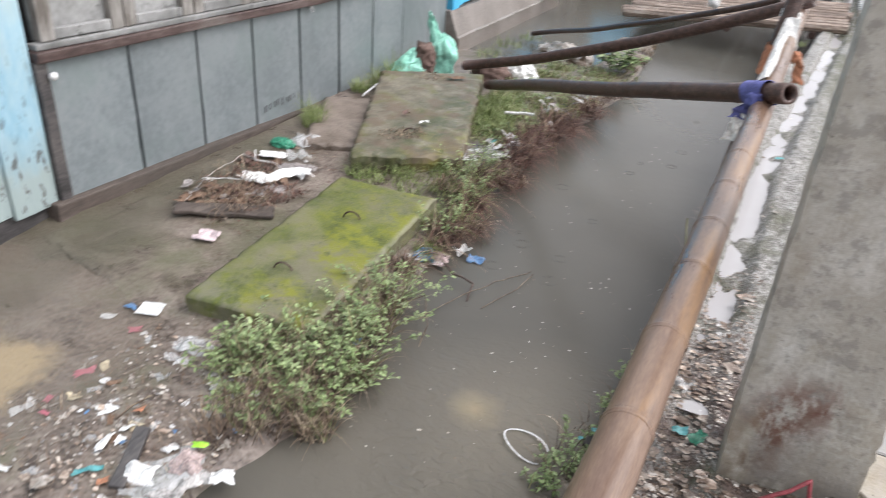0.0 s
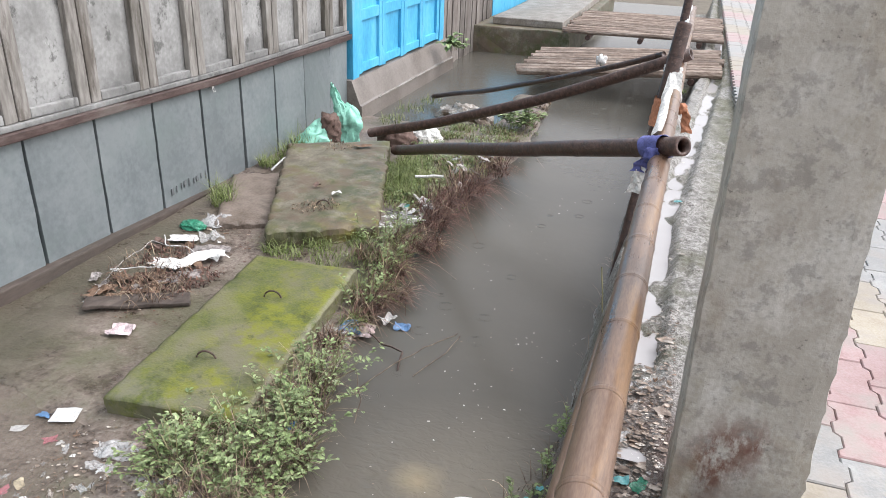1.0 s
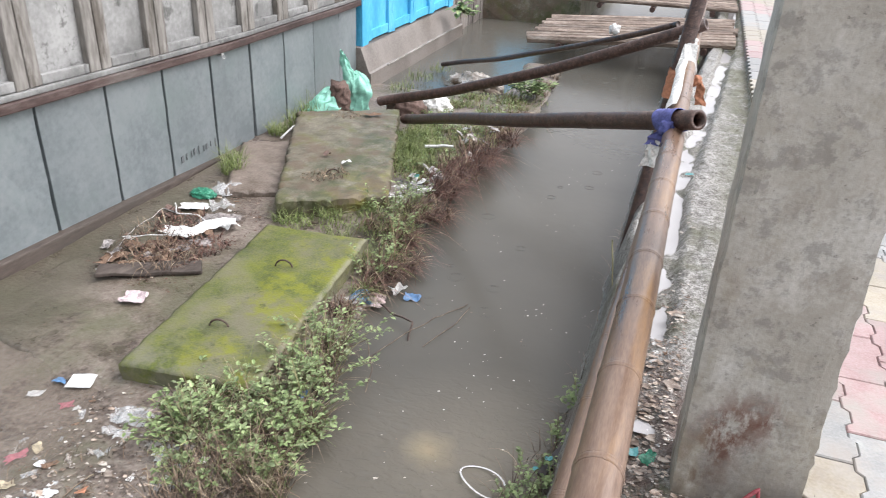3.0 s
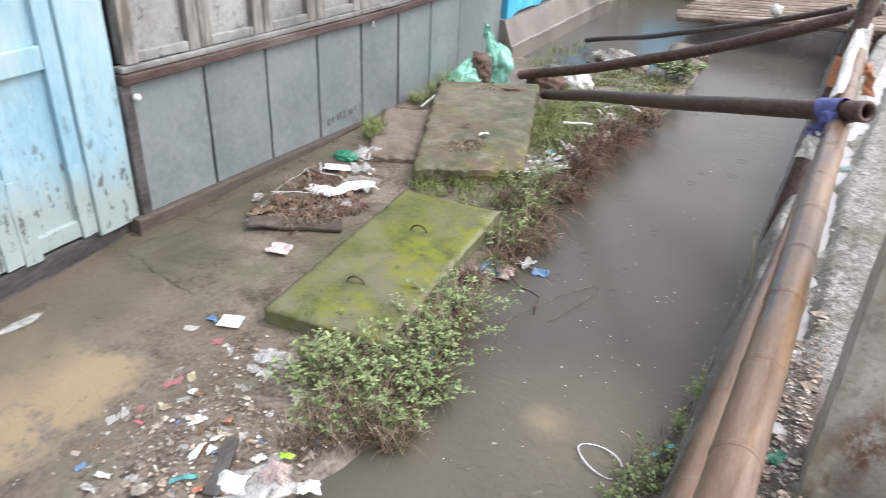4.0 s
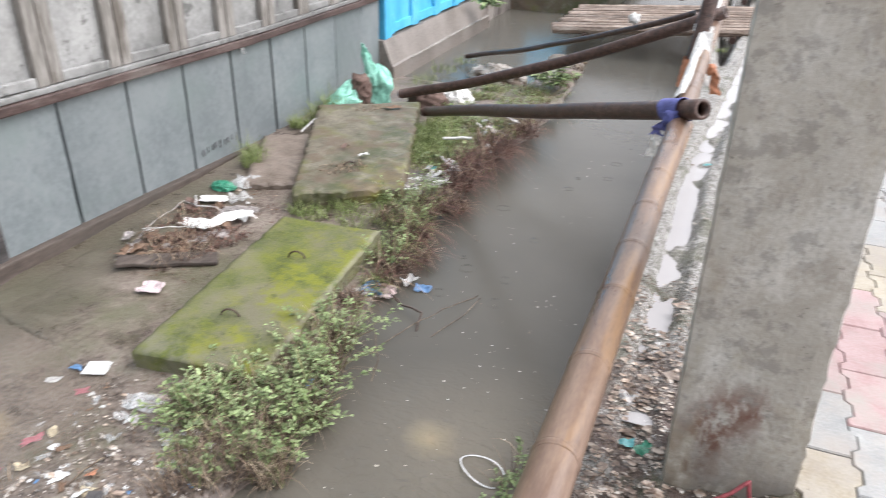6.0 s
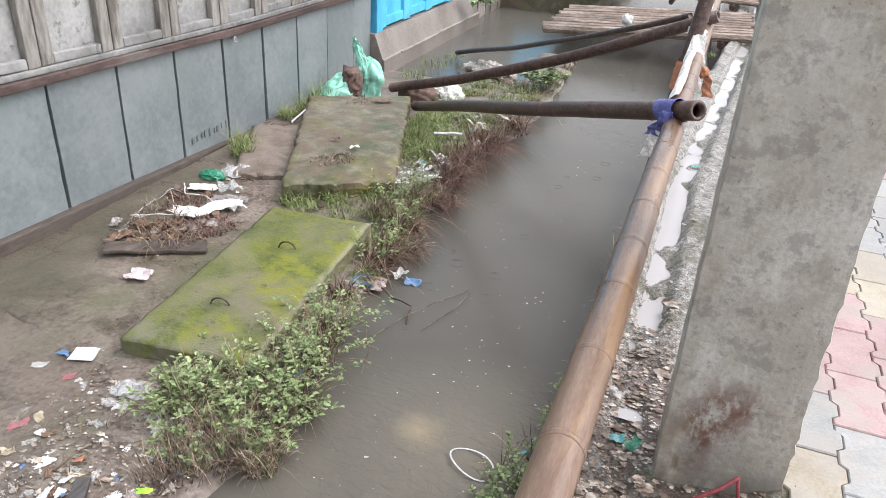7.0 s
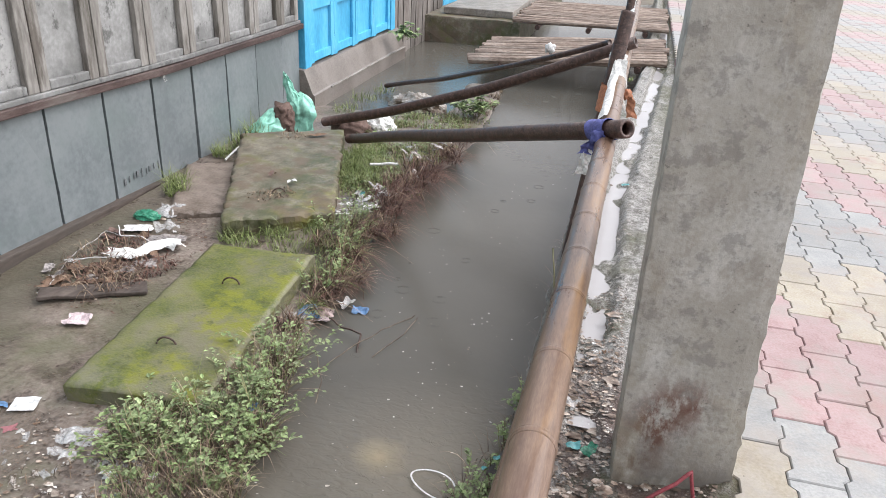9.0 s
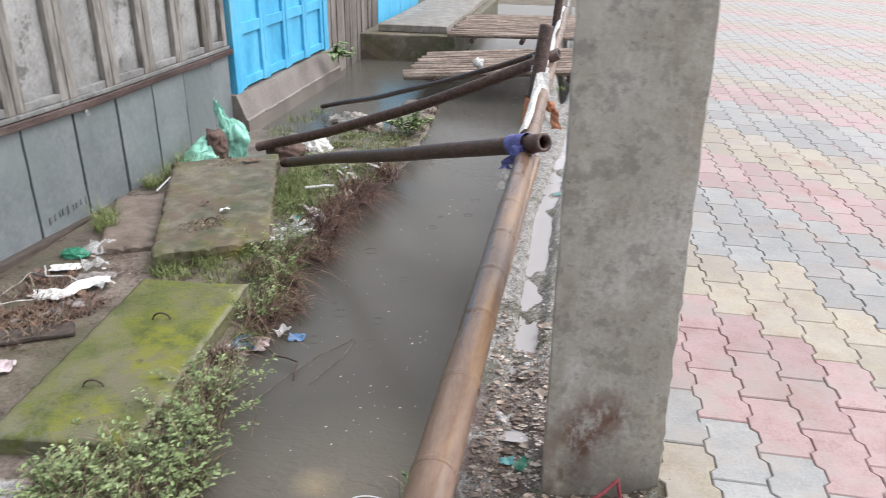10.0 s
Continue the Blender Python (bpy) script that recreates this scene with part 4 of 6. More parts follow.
def bamboo_bridge(name, label, y0, y1, count, xl, xr, zl, zr, seed, rad=0.026):
    b = thing(name, label, "bamboo bridge", (0, 0, 0))
    for k in range(count):
        y = y0 + (y1 - y0) * (k + 0.5) / count
        j = noise.noise((k * 1.7, seed, 0))
        part("bamboo_pole", bamboo((xl + 0.12 * j, y + 0.02 * j, zl + 0.01 * j), (xr + 0.06 * noise.noise((k * 2.1, seed, 4)), y + 0.03 * noise.noise((k, seed, 7)), zr), rad + 0.008 * j, rad * 0.92, 0.33, 0.01 * j, 0.1 + 0.1 * abs(j), False, 8, 0.006, k + seed), "bamboo_old", b)
    for x in (xl + 0.3, (xl + xr) / 2, xr - 0.25):
        f = (x - xl) / (xr - xl)
        z = zl + (zr - zl) * f - 0.055
        part("bearer", bamboo((x, y0 - 0.02, z), (x, y1 + 0.02, z), 0.03, 0.03, 0.4, 0, 0.1, False, 8, 0.003, seed + 50), "bamboo_dark", b)
    return b


bamboo_bridge("bamboo_bridge", "low wet bamboo pole footbridge across the drain", 6.85, 8.15, 10, -1.36, 0.46, -0.17, -0.04, 3, 0.042)
bamboo_bridge("bamboo_bridge", "higher bamboo pole footbridge beside the concrete platform", 8.62, 10.6, 22, -1.25, 0.5, -0.02, 0.0, 9)

# ---------- the bamboo railing ----------
bamboo_thing("bamboo_rail", "long tan wet bamboo handrail above the drain edge", "bamboo rail", (0.093, -0.6, 0.5), (0.127, 6.9, 0.5), 0.0355, 0.029, 0.235, 0.0, 0.275, False, 20, 0.006, 2, "bamboo_tan")
bamboo_thing("bamboo_rail", "lower tan bamboo rail below the handrail", "bamboo rail", (0.004, -0.6, 0.2), (0.1, 3.27, 0.2), 0.028, 0.025, 0.3, 0.0, 0.2, False, 16, 0.005, 5, "bamboo_tan")
bamboo_thing("bamboo_upright", "dark wet bamboo post leaning out of the water", "bamboo post", (-0.035, 2.98, -0.7), (0.105, 3.42, 0.79), 0.036, 0.032, 0.27, 0.0, 0.2, True, 16, 0.004, 8, "bamboo_dark")
bamboo_thing("bamboo_upright", "dark bamboo post holding the far handrail", "bamboo post", (0.02, 5.7, -0.4), (0.10, 5.85, 0.85), 0.034, 0.03, 0.27, 0.0, 0.2, True, 14, 0.004, 9, "bamboo_dark")
bamboo_thing("bamboo_crosspole", "dark wet bamboo prop tied to the handrail with blue cloth", "bamboo pole", (-1.56, 4.28, -0.24), (0.165, 2.265, 0.572), 0.031, 0.031, 0.36, 0.0, 0.2, True, 18, 0.008, 12, "bamboo_dark")
bamboo_thing("bamboo_crosspole", "long dark bamboo pole sloping up from bank to handrail", "bamboo pole", (-1.86, 4.58, -0.24), (0.16, 4.03, 0.575), 0.032, 0.032, 0.4, 0.05, 0.25, True, 18, 0.012, 14, "bamboo_dark")
bamboo_thing("bamboo_crosspole", "thin dark bamboo pole sloping up to the handrail", "bamboo pole", (-1.9, 6.05, -0.3), (0.02, 4.12, 0.54), 0.02, 0.016, 0.35, 0.03, 0.2, False, 12, 0.01, 16, "bamboo_dark")


def wrap(center, axis, r, length, turns, wob, seed):
    """Cloth wound round a pole: a ridged sleeve."""
    axis = Vector(axis).normalized()
    u = axis.cross((0, 0, 1)).normalized()
    w = axis.cross(u)
    bm = bmesh.new()
    rings = []
    for k in range(turns * 4 + 1):
        f = k / (turns * 4)
        rings.append([bm.verts.new(Vector(center) + axis * (length * (f - 0.5) + 0.1 * length * math.sin(a + f * 6) * wob) + (r + 0.0025 + 0.005 * wob * abs(math.sin(k * 1.9 + a)) + 0.004 * noise.noise((a * 2, f * 6, seed))) * (math.cos(a) * u + math.sin(a) * w)) for a in np.linspace(0, 2 * math.pi, 18, endpoint=False)])
    for a, b in zip(rings, rings[1:]):
        for s in range(18):
            bm.faces.new((a[s], a[(s + 1) % 18], b[(s + 1) % 18], b[s]))
    return bm


def tail(p, width, length, seed, lean=(0, 0)):
    """A hanging end of cloth."""
    bm = bmesh.new()
    grid = []
    for i in range(9):
        f = i / 8
        row = []
        for j in range(5):
            g = j / 4 - 0.5
            row.append(bm.verts.new((p[0] + g * width * (1 + 0.5 * f) + lean[0] * f + 0.012 * noise.noise((f * 4, g * 3, seed)), p[1] + lean[1] * f + 0.02 * noise.noise((f * 3, g * 4, seed + 5)), p[2] - length * f - 0.01 * abs(g))))
        grid.append(row)
    for a, b in zip(grid, grid[1:]):
        for j in range(4):
            bm.faces.new((a[j], a[j + 1], b[j + 1], b[j]))
    return bm


def knot(p, r, seed):
    bm = bmesh.new()
    bmesh.ops.create_icosphere(bm, subdivisions=3, radius=r, matrix=Matrix.Translation(p))
    for v in bm.verts:
        d = v.co - Vector(p)
        v.co += d * 0.5 * noise.noise(d.normalized() * 2.3 + Vector((seed, 0, 0))) + d * 0.25 * noise.noise(d.normalized() * 6 + Vector((seed, 2, 0)))
    return bm


axis1 = Vector((0.165 + 1.56, 2.265 - 4.28, 0.572 + 0.24)).normalized()
tie = thing("cloth_tie", "blue-purple cloth tied round the bamboo joint", "cloth tie", (0, 0, 0))
c1 = Vector((0.165, 2.265, 0.572)) - axis1 * 0.12
part("wrapping", wrap(c1, axis1, 0.032, 0.1, 4, 0.7, 1), "blue_cloth", tie, smooth=True)
part("knot", knot(c1 + Vector((-0.005, -0.03, -0.015)), 0.028, 2), "blue_cloth", tie, smooth=True)
part("tail", tail(c1 + Vector((-0.02, -0.035, -0.015)), 0.035, 0.06, 3, (-0.025, 0)), "blue_cloth", tie)
part("tail", tail(c1 + Vector((-0.035, -0.03, -0.06)), 0.035, 0.09, 8, (-0.012, 0)), "white_cloth", tie, "pale cloth end")

tie = thing("cloth_tie", "faded orange cloth tied round post and handrail", "cloth tie", (0, 0, 0))
part("wrapping", wrap((0.068, 3.30, 0.43), (0.14, 0.44, 1.49), 0.034, 0.12, 3, 0.9, 4), "orange_cloth", tie, smooth=True)
part("knot", knot((0.155, 3.22, 0.47), 0.022, 6), "orange_cloth", tie, smooth=True)
part("tail", tail((0.165, 3.21, 0.475), 0.03, 0.1, 13, (0.02, 0)), "orange_cloth", tie)

tie = thing("cloth_strip", "long white cloth strip wound along the handrail", "cloth strip", (0, 0, 0))
bm = bmesh.new()
rows = []
for k in range(90):
    y = 2.55 + 4.2 * k / 89
    a0 = -1.5 + 0.5 * noise.noise((y * 1.6, 0, 5))
    a1 = -0.1 + 0.5 * noise.noise((y * 1.9, 4, 5))
    cx = 0.09 + 0.035 * (y + 0.6) / 7.5
    rows.append([bm.verts.new((cx + (0.041 + 0.006 * noise.noise((a * 3, y * 7, 1))) * math.sin(a), y, 0.5 + (0.041 + 0.006 * noise.noise((a * 3, y * 7, 9))) * math.cos(a) - (0.05 * max(0, -a - 1.3)))) for a in np.linspace(a0, a1, 12)])
for a, b in zip(rows, rows[1:]):
    for s in range(11):
        bm.faces.new((a[s], a[s + 1], b[s + 1], b[s]))
part("strip", bm, "white_cloth", tie, smooth=True)
part("wrapping", wrap((0.09, 3.38, 0.60), (0.14, 0.44, 1.49), 0.034, 0.03, 2, 1.0, 14), "white_cloth", tie, smooth=True)
part("tail", tail((0.10, 3.33, 0.60), 0.06, 0.2, 15, (0.01, -0.1)), "white_cloth", tie)
solo("plastic_shred", knot((-0.33, 4.42, 0.43), 0.03, 21), "white_plastic", "white plastic shred caught on a bamboo pole", "plastic scrap", smooth=True)

# ---------- plants ----------
rng = random.Random(7)


def weed_patch(name, label, places, n_stems, leaf_len, tall, stem_mat="stem", leaf_mat="leaf", leaves=16, seed=1, spread=0.5):
    """Many leafy stems, rooted in the patch; the leaves are small folded blades."""
    r = random.Random(seed)
    owner = thing(name, label, "weeds", (0, 0, 0), kind="stuff")
    sv, sf, lv, lf = [], [], [], []
    for _ in range(n_stems):
        x, y, z, rad, hh = r.choice(places)
        a, d = r.uniform(0, 6.28), rad * math.sqrt(r.random())
        base = Vector((x + d * math.cos(a), y + d * math.sin(a), z))
        lean = Vector((r.uniform(-1, 1) + spread * math.cos(a) * 0.6, r.uniform(-1, 1) + spread * math.sin(a) * 0.6, 0)) * spread
        h = tall * hh * r.uniform(0.45, 1.1)
        pts = [base + Vector((lean.x * f * h, lean.y * f * h, h * (f - 0.35 * f * f * min(1, lean.length * 1.4)))) for f in (0, 0.25, 0.5, 0.75, 1)]
        w = 0.0015
        side = Vector((math.cos(a * 3), math.sin(a * 3), 0)) * w
        for k, p in enumerate(pts):
            sv += [tuple(p - side), tuple(p + side)]
            if k:
                n = len(sv)
                sf.append((n - 4, n - 3, n - 1, n - 2))
        for k in range(leaves):
            f = 0.25 + 0.75 * ((k + r.random()) / leaves) ** 0.7
            i = min(3, int(f * 4))
            p = pts[i].lerp(pts[i + 1], f * 4 - i)
            b = r.uniform(0, 6.28)
            d = Vector((math.cos(b), math.sin(b), r.uniform(-0.25, 0.6))).normalized()
            s = d.cross((0, 0, 1)).normalized()
            up = s.cross(d)
            L = leaf_len * r.uniform(0.5, 1.25)
            W = L * r.uniform(0.27, 0.36)
            p = p + d * 0.004
            n = len(lv)
            lv += [tuple(p)] + [tuple(p + d * L * a + s * W * w + up * L * h) for a, w, h in ((0.3, 0.85, 0.08), (0.66, 0.8, 0.06), (1.0, 0.0, -0.12), (0.66, -0.8, 0.06), (0.3, -0.85, 0.08), (0.5, 0.0, -0.02))]
            lf += [(n, n + 6, n + 1), (n + 1, n + 6, n + 2), (n + 2, n + 6, n + 3), (n + 3, n + 6, n + 4), (n + 4, n + 6, n + 5), (n + 5, n + 6, n)]
    for nm, v, f, m in (("stems", sv, sf, stem_mat), ("leaves", lv, lf, leaf_mat)):
        if v:
            me = bpy.data.meshes.new(nm)
            me.from_pydata(v, [], f)
            me.materials.append(M[m])
            ob = new(nm, me)
            ob.parent = owner
    return owner


def blades(name, label, category, places, count, length, width, mat, seed, droop=0.5, toward=(0, 0)):
    """Grass or straw: bent tapering blades."""
    r = random.Random(seed)
    v, f = [], []
    for _ in range(count):
        x, y, z, rad, hh = r.choice(places)
        a, d = r.uniform(0, 6.28), rad * math.sqrt(r.random())
        base = Vector((x + d * math.cos(a), y + d * math.sin(a), z))
        b = r.uniform(0, 6.28)
        out = Vector((math.cos(b) * 0.7 + toward[0], math.sin(b) * 0.7 + toward[1], 0))
        L = length * hh * r.uniform(0.4, 1.2)
        s = Vector((-out.y, out.x, 0))
        s = s.normalized() * width / 2 if s.length > 0.01 else Vector((width / 2, 0, 0))
        dr = droop * r.uniform(0.4, 1.4)
        for k in range(5):
            t = k / 4
            p = base + out * L * (t * 0.5 + 0.5 * t * t * dr) + Vector((0, 0, L * (t - 0.85 * dr * t * t)))
            q = s * (1 - 0.85 * t)
            v += [tuple(p - q), tuple(p + q)]
            if k:
                n = len(v)
                f.append((n - 4, n - 3, n - 1, n - 2))
    me = bpy.data.meshes.new(name)
    me.from_pydata(v, [], f)
    me.materials.append(M[mat])
    return tagged(new(name, me), label, category, kind="stuff")


front = [(-1.12, 1.38, -0.33, 0.08, 0.6), (-1.0, 1.36, -0.34, 0.16, 0.85), (-0.92, 1.52, -0.34, 0.13, 1.0), (-0.87, 1.72, -0.34, 0.08, 1.0), (-0.93, 1.24, -0.34, 0.12, 0.7), (-0.9, 1.9, -0.34, 0.06, 0.9), (-0.84, 1.38, -0.35, 0.07, 0.7), (-0.78, 1.28, -0.36, 0.06, 0.6), (-0.79, 1.52, -0.36, 0.05, 0.7), (-1.1, 1.42, -0.33, 0.06, 0.7)]
green = [(-1.12, 1.42, -0.33, 0.07, 0.75), (-1.06, 1.4, -0.33, 0.09, 0.8), (-1.0, 1.4, -0.34, 0.13, 0.9), (-0.93, 1.5, -0.34, 0.13, 1.0), (-0.88, 1.7, -0.34, 0.09, 1.05), (-0.9, 1.88, -0.34, 0.07, 0.95), (-0.86, 1.62, -0.34, 0.08, 1.0), (-0.81, 1.5, -0.36, 0.06, 0.7), (-0.97, 1.28, -0.34, 0.1, 0.55), (-0.82, 1.36, -0.36, 0.06, 0.5)]
weed_patch("weeds", "leafy green weeds growing round the mossy slab", green, 290, 0.0185, 0.205, leaves=15, seed=3, spread=0.7)
blades("dry_grass", "tangle of dry stalks under the green weeds", "dry grass", front, 2000, 0.25, 0.0033, "straw", 31, 0.7)
blades("dry_grass", "pale dead stalks standing in the water's edge", "dry grass", [(-0.95, 1.16, -0.37, 0.07, 0.9), (-0.88, 1.22, -0.37, 0.06, 0.9), (-1.0, 1.1, -0.35, 0.06, 0.7), (-0.82, 1.3, -0.37, 0.05, 0.8)], 420, 0.17, 0.0045, "straw", 36, 0.35)
blades("grass", "thin green stalks arching among the weeds", "grass", front, 320, 0.27, 0.0028, "grass", 32, 0.6)
side = [(-0.98, 2.15, -0.34, 0.05, 0.9), (-0.95, 2.35, -0.345, 0.05, 0.9), (-0.9, 2.62, -0.35, 0.05, 0.9), (-0.92, 3.15, -0.34, 0.06, 0.9), (-1.12, 2.9, -0.32, 0.09, 0.9), (-0.96, 2.5, -0.34, 0.07, 1.0), (-1.0, 2.8, -0.33, 0.09, 1.0), (-1.02, 3.05, -0.31, 0.09, 1.0), (-0.99, 3.45, -0.31, 0.06, 0.8), (-1.0, 3.7, -0.3, 0.12, 1.2), (-0.98, 4.0, -0.3, 0.12, 1.2), (-0.95, 4.4, -0.3, 0.12, 1.0), (-0.9, 4.8, -0.31, 0.1, 1.0)]
blades("dry_grass", "brown dead grass hanging over the water", "dry grass", side, 1700, 0.15, 0.0042, "straw", 33, 0.85, (0.2, -0.08))
blades("dry_grass", "red-brown roots and stems matted on the bank edge", "dry grass", side, 1300, 0.14, 0.005, "roots", 34, 1.1, (0.16, -0.05))
blades("grass", "long yellowing grass leaning over the water", "grass", [(-1.0, 2.55, -0.33, 0.08, 0.9), (-1.03, 2.8, -0.32, 0.09, 1.0), (-1.08, 3.05, -0.31, 0.09, 0.9), (-0.97, 2.3, -0.34, 0.04, 0.7)], 700, 0.19, 0.003, "grass", 34, 0.85, (0.3, -0.1))
blades("dry_grass", "dark wet roots under the bank edge", "roots", [(-0.98, 2.5, -0.33, 0.06, 0.9), (-0.98, 2.75, -0.32, 0.07, 1.0), (-1.0, 3.05, -0.31, 0.08, 1.0), (-0.98, 3.35, -0.31, 0.08, 1.0), (-0.92, 3.9, -0.31, 0.08, 1.0), (-0.88, 4.3, -0.31, 0.08, 0.9)], 1200, 0.18, 0.0048, "roots", 38, 1.0, (0.4, -0.1))
blades("dry_grass", "reddish roots trailing from the bank edge", "roots", [(-1.05, 3.45, -0.3, 0.1, 0.9), (-1.02, 3.6, -0.3, 0.1, 1.0), (-0.98, 3.75, -0.3, 0.1, 1.0), (-0.95, 3.95, -0.3, 0.08, 0.9)], 900, 0.2, 0.005, "roots", 37, 1.1, (0.35, 0.0))
weed_patch("weeds", "sparse green weeds among dead grass at the water", [(-0.98, 2.62, -0.33, 0.08, 1), (-1.05, 2.95, -0.31, 0.08, 1), (-1.08, 3.2, -0.3, 0.06, 1), (-1.0, 2.75, -0.32, 0.08, 1), (-0.97, 2.45, -0.33, 0.05, 1), (-1.15, 3.0, -0.31, 0.08, 1)], 70, 0.018, 0.16, leaves=11, seed=5)
blades("dry_grass", "thick dead stalks bent over the bank edge", "dry grass", side, 170, 0.3, 0.007, "straw", 39, 0.9, (0.2, -0.12))
blades("dry_grass", "woody red-brown stalks hanging to the water", "dry grass", side, 200, 0.24, 0.0065, "roots", 40, 1.05, (0.35, -0.1))
lawn = []
for k in range(95):
    y = 3.45 + 1.95 * rng.random()
    x = bank_edge(y) - 0.06 - rng.random() * min(0.62, 0.36 + 0.35 * (y - 3.5))
    if x > -1.72 + 0.5 * max(0, 4.3 - y):
        lawn.append((x, y, bank_height(x, y) - 0.004, 0.05 + 0.07 * rng.random(), 0.45 + 0.7 * rng.random() ** 2))
blades("dry_grass", "dead brown grass among the green", "dry grass", lawn, 3500, 0.11, 0.0045, "straw", 42, 0.9)
blades("grass", "bright green grass on the bank below the poles", "grass", lawn, 10000, 0.085, 0.005, "grass", 41, 0.8)
weed_patch("weeds", "low green weeds in the bank grass", lawn, 200, 0.018, 0.09, leaves=10, seed=9)
weed_patch("weeds", "broad-leaved green weed on the far bank", [(-0.98, 5.45, -0.32, 0.09, 1)], 22, 0.07, 0.2, leaves=8, seed=10)
weed_patch("weeds", "small green plant at the plinth corner", [(-2.08, 7.2, -0.1, 0.04, 1)], 10, 0.1, 0.16, leaves=7, seed=12)
blades("grass", "thick bright grass beside the dull slab", "grass", [(-1.36, 3.65, -0.31, 0.09, 0.9), (-1.28, 3.78, -0.31, 0.1, 1.0), (-1.4, 3.88, -0.31, 0.09, 1.1), (-1.48, 4.02, -0.31, 0.09, 1.1), (-1.3, 3.98, -0.31, 0.1, 0.9), (-1.2, 3.7, -0.31, 0.08, 0.8), (-1.4, 4.2, -0.31, 0.1, 0.8)], 2600, 0.13, 0.0045, "grass", 46, 0.75)
blades("grass", "grass tuft at the foot of the fence", "grass", [(-2.2, 3.3, -0.32, 0.07, 1.0), (-2.14, 3.2, -0.32, 0.06, 0.9), (-2.2, 4.05, -0.31, 0.09, 1.2), (-2.22, 4.3, -0.31, 0.09, 1.4), (-2.24, 3.85, -0.31, 0.06, 0.8)], 900, 0.15, 0.004, "grass", 43, 0.6)
blades("grass", "grass tufts between the two slabs", "grass", [(-1.5, 2.78, -0.32, 0.09, 0.8), (-1.3, 2.8, -0.32, 0.1, 0.9), (-1.15, 2.86, -0.32, 0.08, 1.0), (-1.58, 2.78, -0.32, 0.06, 1.0), (-1.4, 2.9, -0.31, 0.06, 1.1), (-1.24, 2.98, -0.31, 0.06, 1.2)], 800, 0.1, 0.004, "grass", 45, 0.85)
blades("grass", "grass along the plinth foot", "grass", [(-1.95, 5.2, -0.32, 0.12, 0.7), (-1.95, 5.6, -0.33, 0.12, 0.8), (-1.9, 6.0, -0.34, 0.1, 0.6)], 300, 0.13, 0.004, "grass", 47, 0.6)
blades("dry_grass", "dark spit of roots and grass along the drain", "dry grass", [(-0.95, 5.6, -0.34, 0.07, 0.9), (-0.96, 5.9, -0.35, 0.07, 0.9), (-0.98, 6.2, -0.35, 0.07, 0.8), (-1.0, 6.5, -0.36, 0.06, 0.8)], 900, 0.12, 0.004, "straw", 49, 0.7)
weed_patch("weeds", "small weeds at the waterline below the railing", [(-0.08, 1.55, -0.37, 0.07, 0.9), (-0.03, 1.75, -0.36, 0.05, 1.0), (-0.04, 1.95, -0.36, 0.03, 1.0)], 34, 0.018, 0.12, leaves=10, seed=14)
blades("dry_grass", "dead stalks at the waterline below the railing", "dry grass", [(-0.06, 1.6, -0.37, 0.1, 0.9), (-0.02, 1.9, -0.37, 0.05, 1.0), (0.03, 2.4, -0.36, 0.04, 1.0), (0.0, 3.3, -0.36, 0.05, 0.8), (0.04, 4.6, -0.36, 0.05, 0.8)], 200, 0.15, 0.003, "straw", 51, 0.7)
weed_patch("weeds", "low leafy weeds rooted in the drain wall's foot", [(-0.1, 1.5, -0.37, 0.06, 0.8), (-0.05, 1.62, -0.37, 0.05, 0.9), (-0.14, 1.42, -0.37, 0.05, 0.6)], 40, 0.015, 0.1, leaves=9, seed=15)
blades("dry_grass", "thin dead stems rising along the drain wall", "dry grass", [(-0.02, 2.1, -0.37, 0.04, 0.9), (0.0, 2.4, -0.37, 0.04, 1.1), (0.0, 2.75, -0.37, 0.04, 1.2), (-0.05, 1.7, -0.37, 0.06, 0.9), (0.02, 3.1, -0.37, 0.03, 1.0), (-0.12, 1.5, -0.37, 0.07, 0.8)], 150, 0.17, 0.0035, "straw", 55, 0.45)
blades("grass", "dark weeds on the drain wall lip", "grass", [(0.1, 4.5, -0.12, 0.06, 0.7), (0.1, 5.5, -0.12, 0.07, 0.9), (0.12, 6.3, -0.1, 0.07, 1.0)], 200, 0.09, 0.004, "grass", 53, 0.8)

# ---------- litter ----------
def strap(points, label, mat, width, name="plastic_strap", category="strap"):
    pts = []
    for a, b in zip(points, points[1:]):
        for k in range(6):
            p = Vector(a).lerp(Vector(b), k / 6)
            p += 0.009 * noise.noise_vector(p * 13)
            p.z += 0.006 * abs(noise.noise(p * 9))
            pts.append(p)
    pts.append(Vector(points[-1]))
    bm = tube(pts, width / 2, 6)
    return solo(name, bm, mat, label, category, smooth=True)


def litter(name, label, mat, x, y, sx, sy, crumple=0.01, turn=0.0, z=None, seed=None, ragged=0.35, category="litter", group="", n=7, smooth=False):
    seed = seed if seed is not None else x * 13.7 + y * 5.1
    if z is None:
        z = (bank_height(x, y) if x < -0.5 else kerb_height(x, y)) + 0.003
    return solo(name, scrap(sx, sy, crumple, seed, n, ragged), mat, label, category, group=group, smooth=smooth, at=pose(x, y, z, 0, 0, turn))


solo("wood_plank", box(-0.12, 0.12, -0.014, 0.014, 0, 0.02, 0.003, cuts=4, rough=0.004), "dark_wood", "thin dark stick leaning at the drain wall", "stick", at=pose(-0.03, 1.72, -0.33, 0, -18, 68))


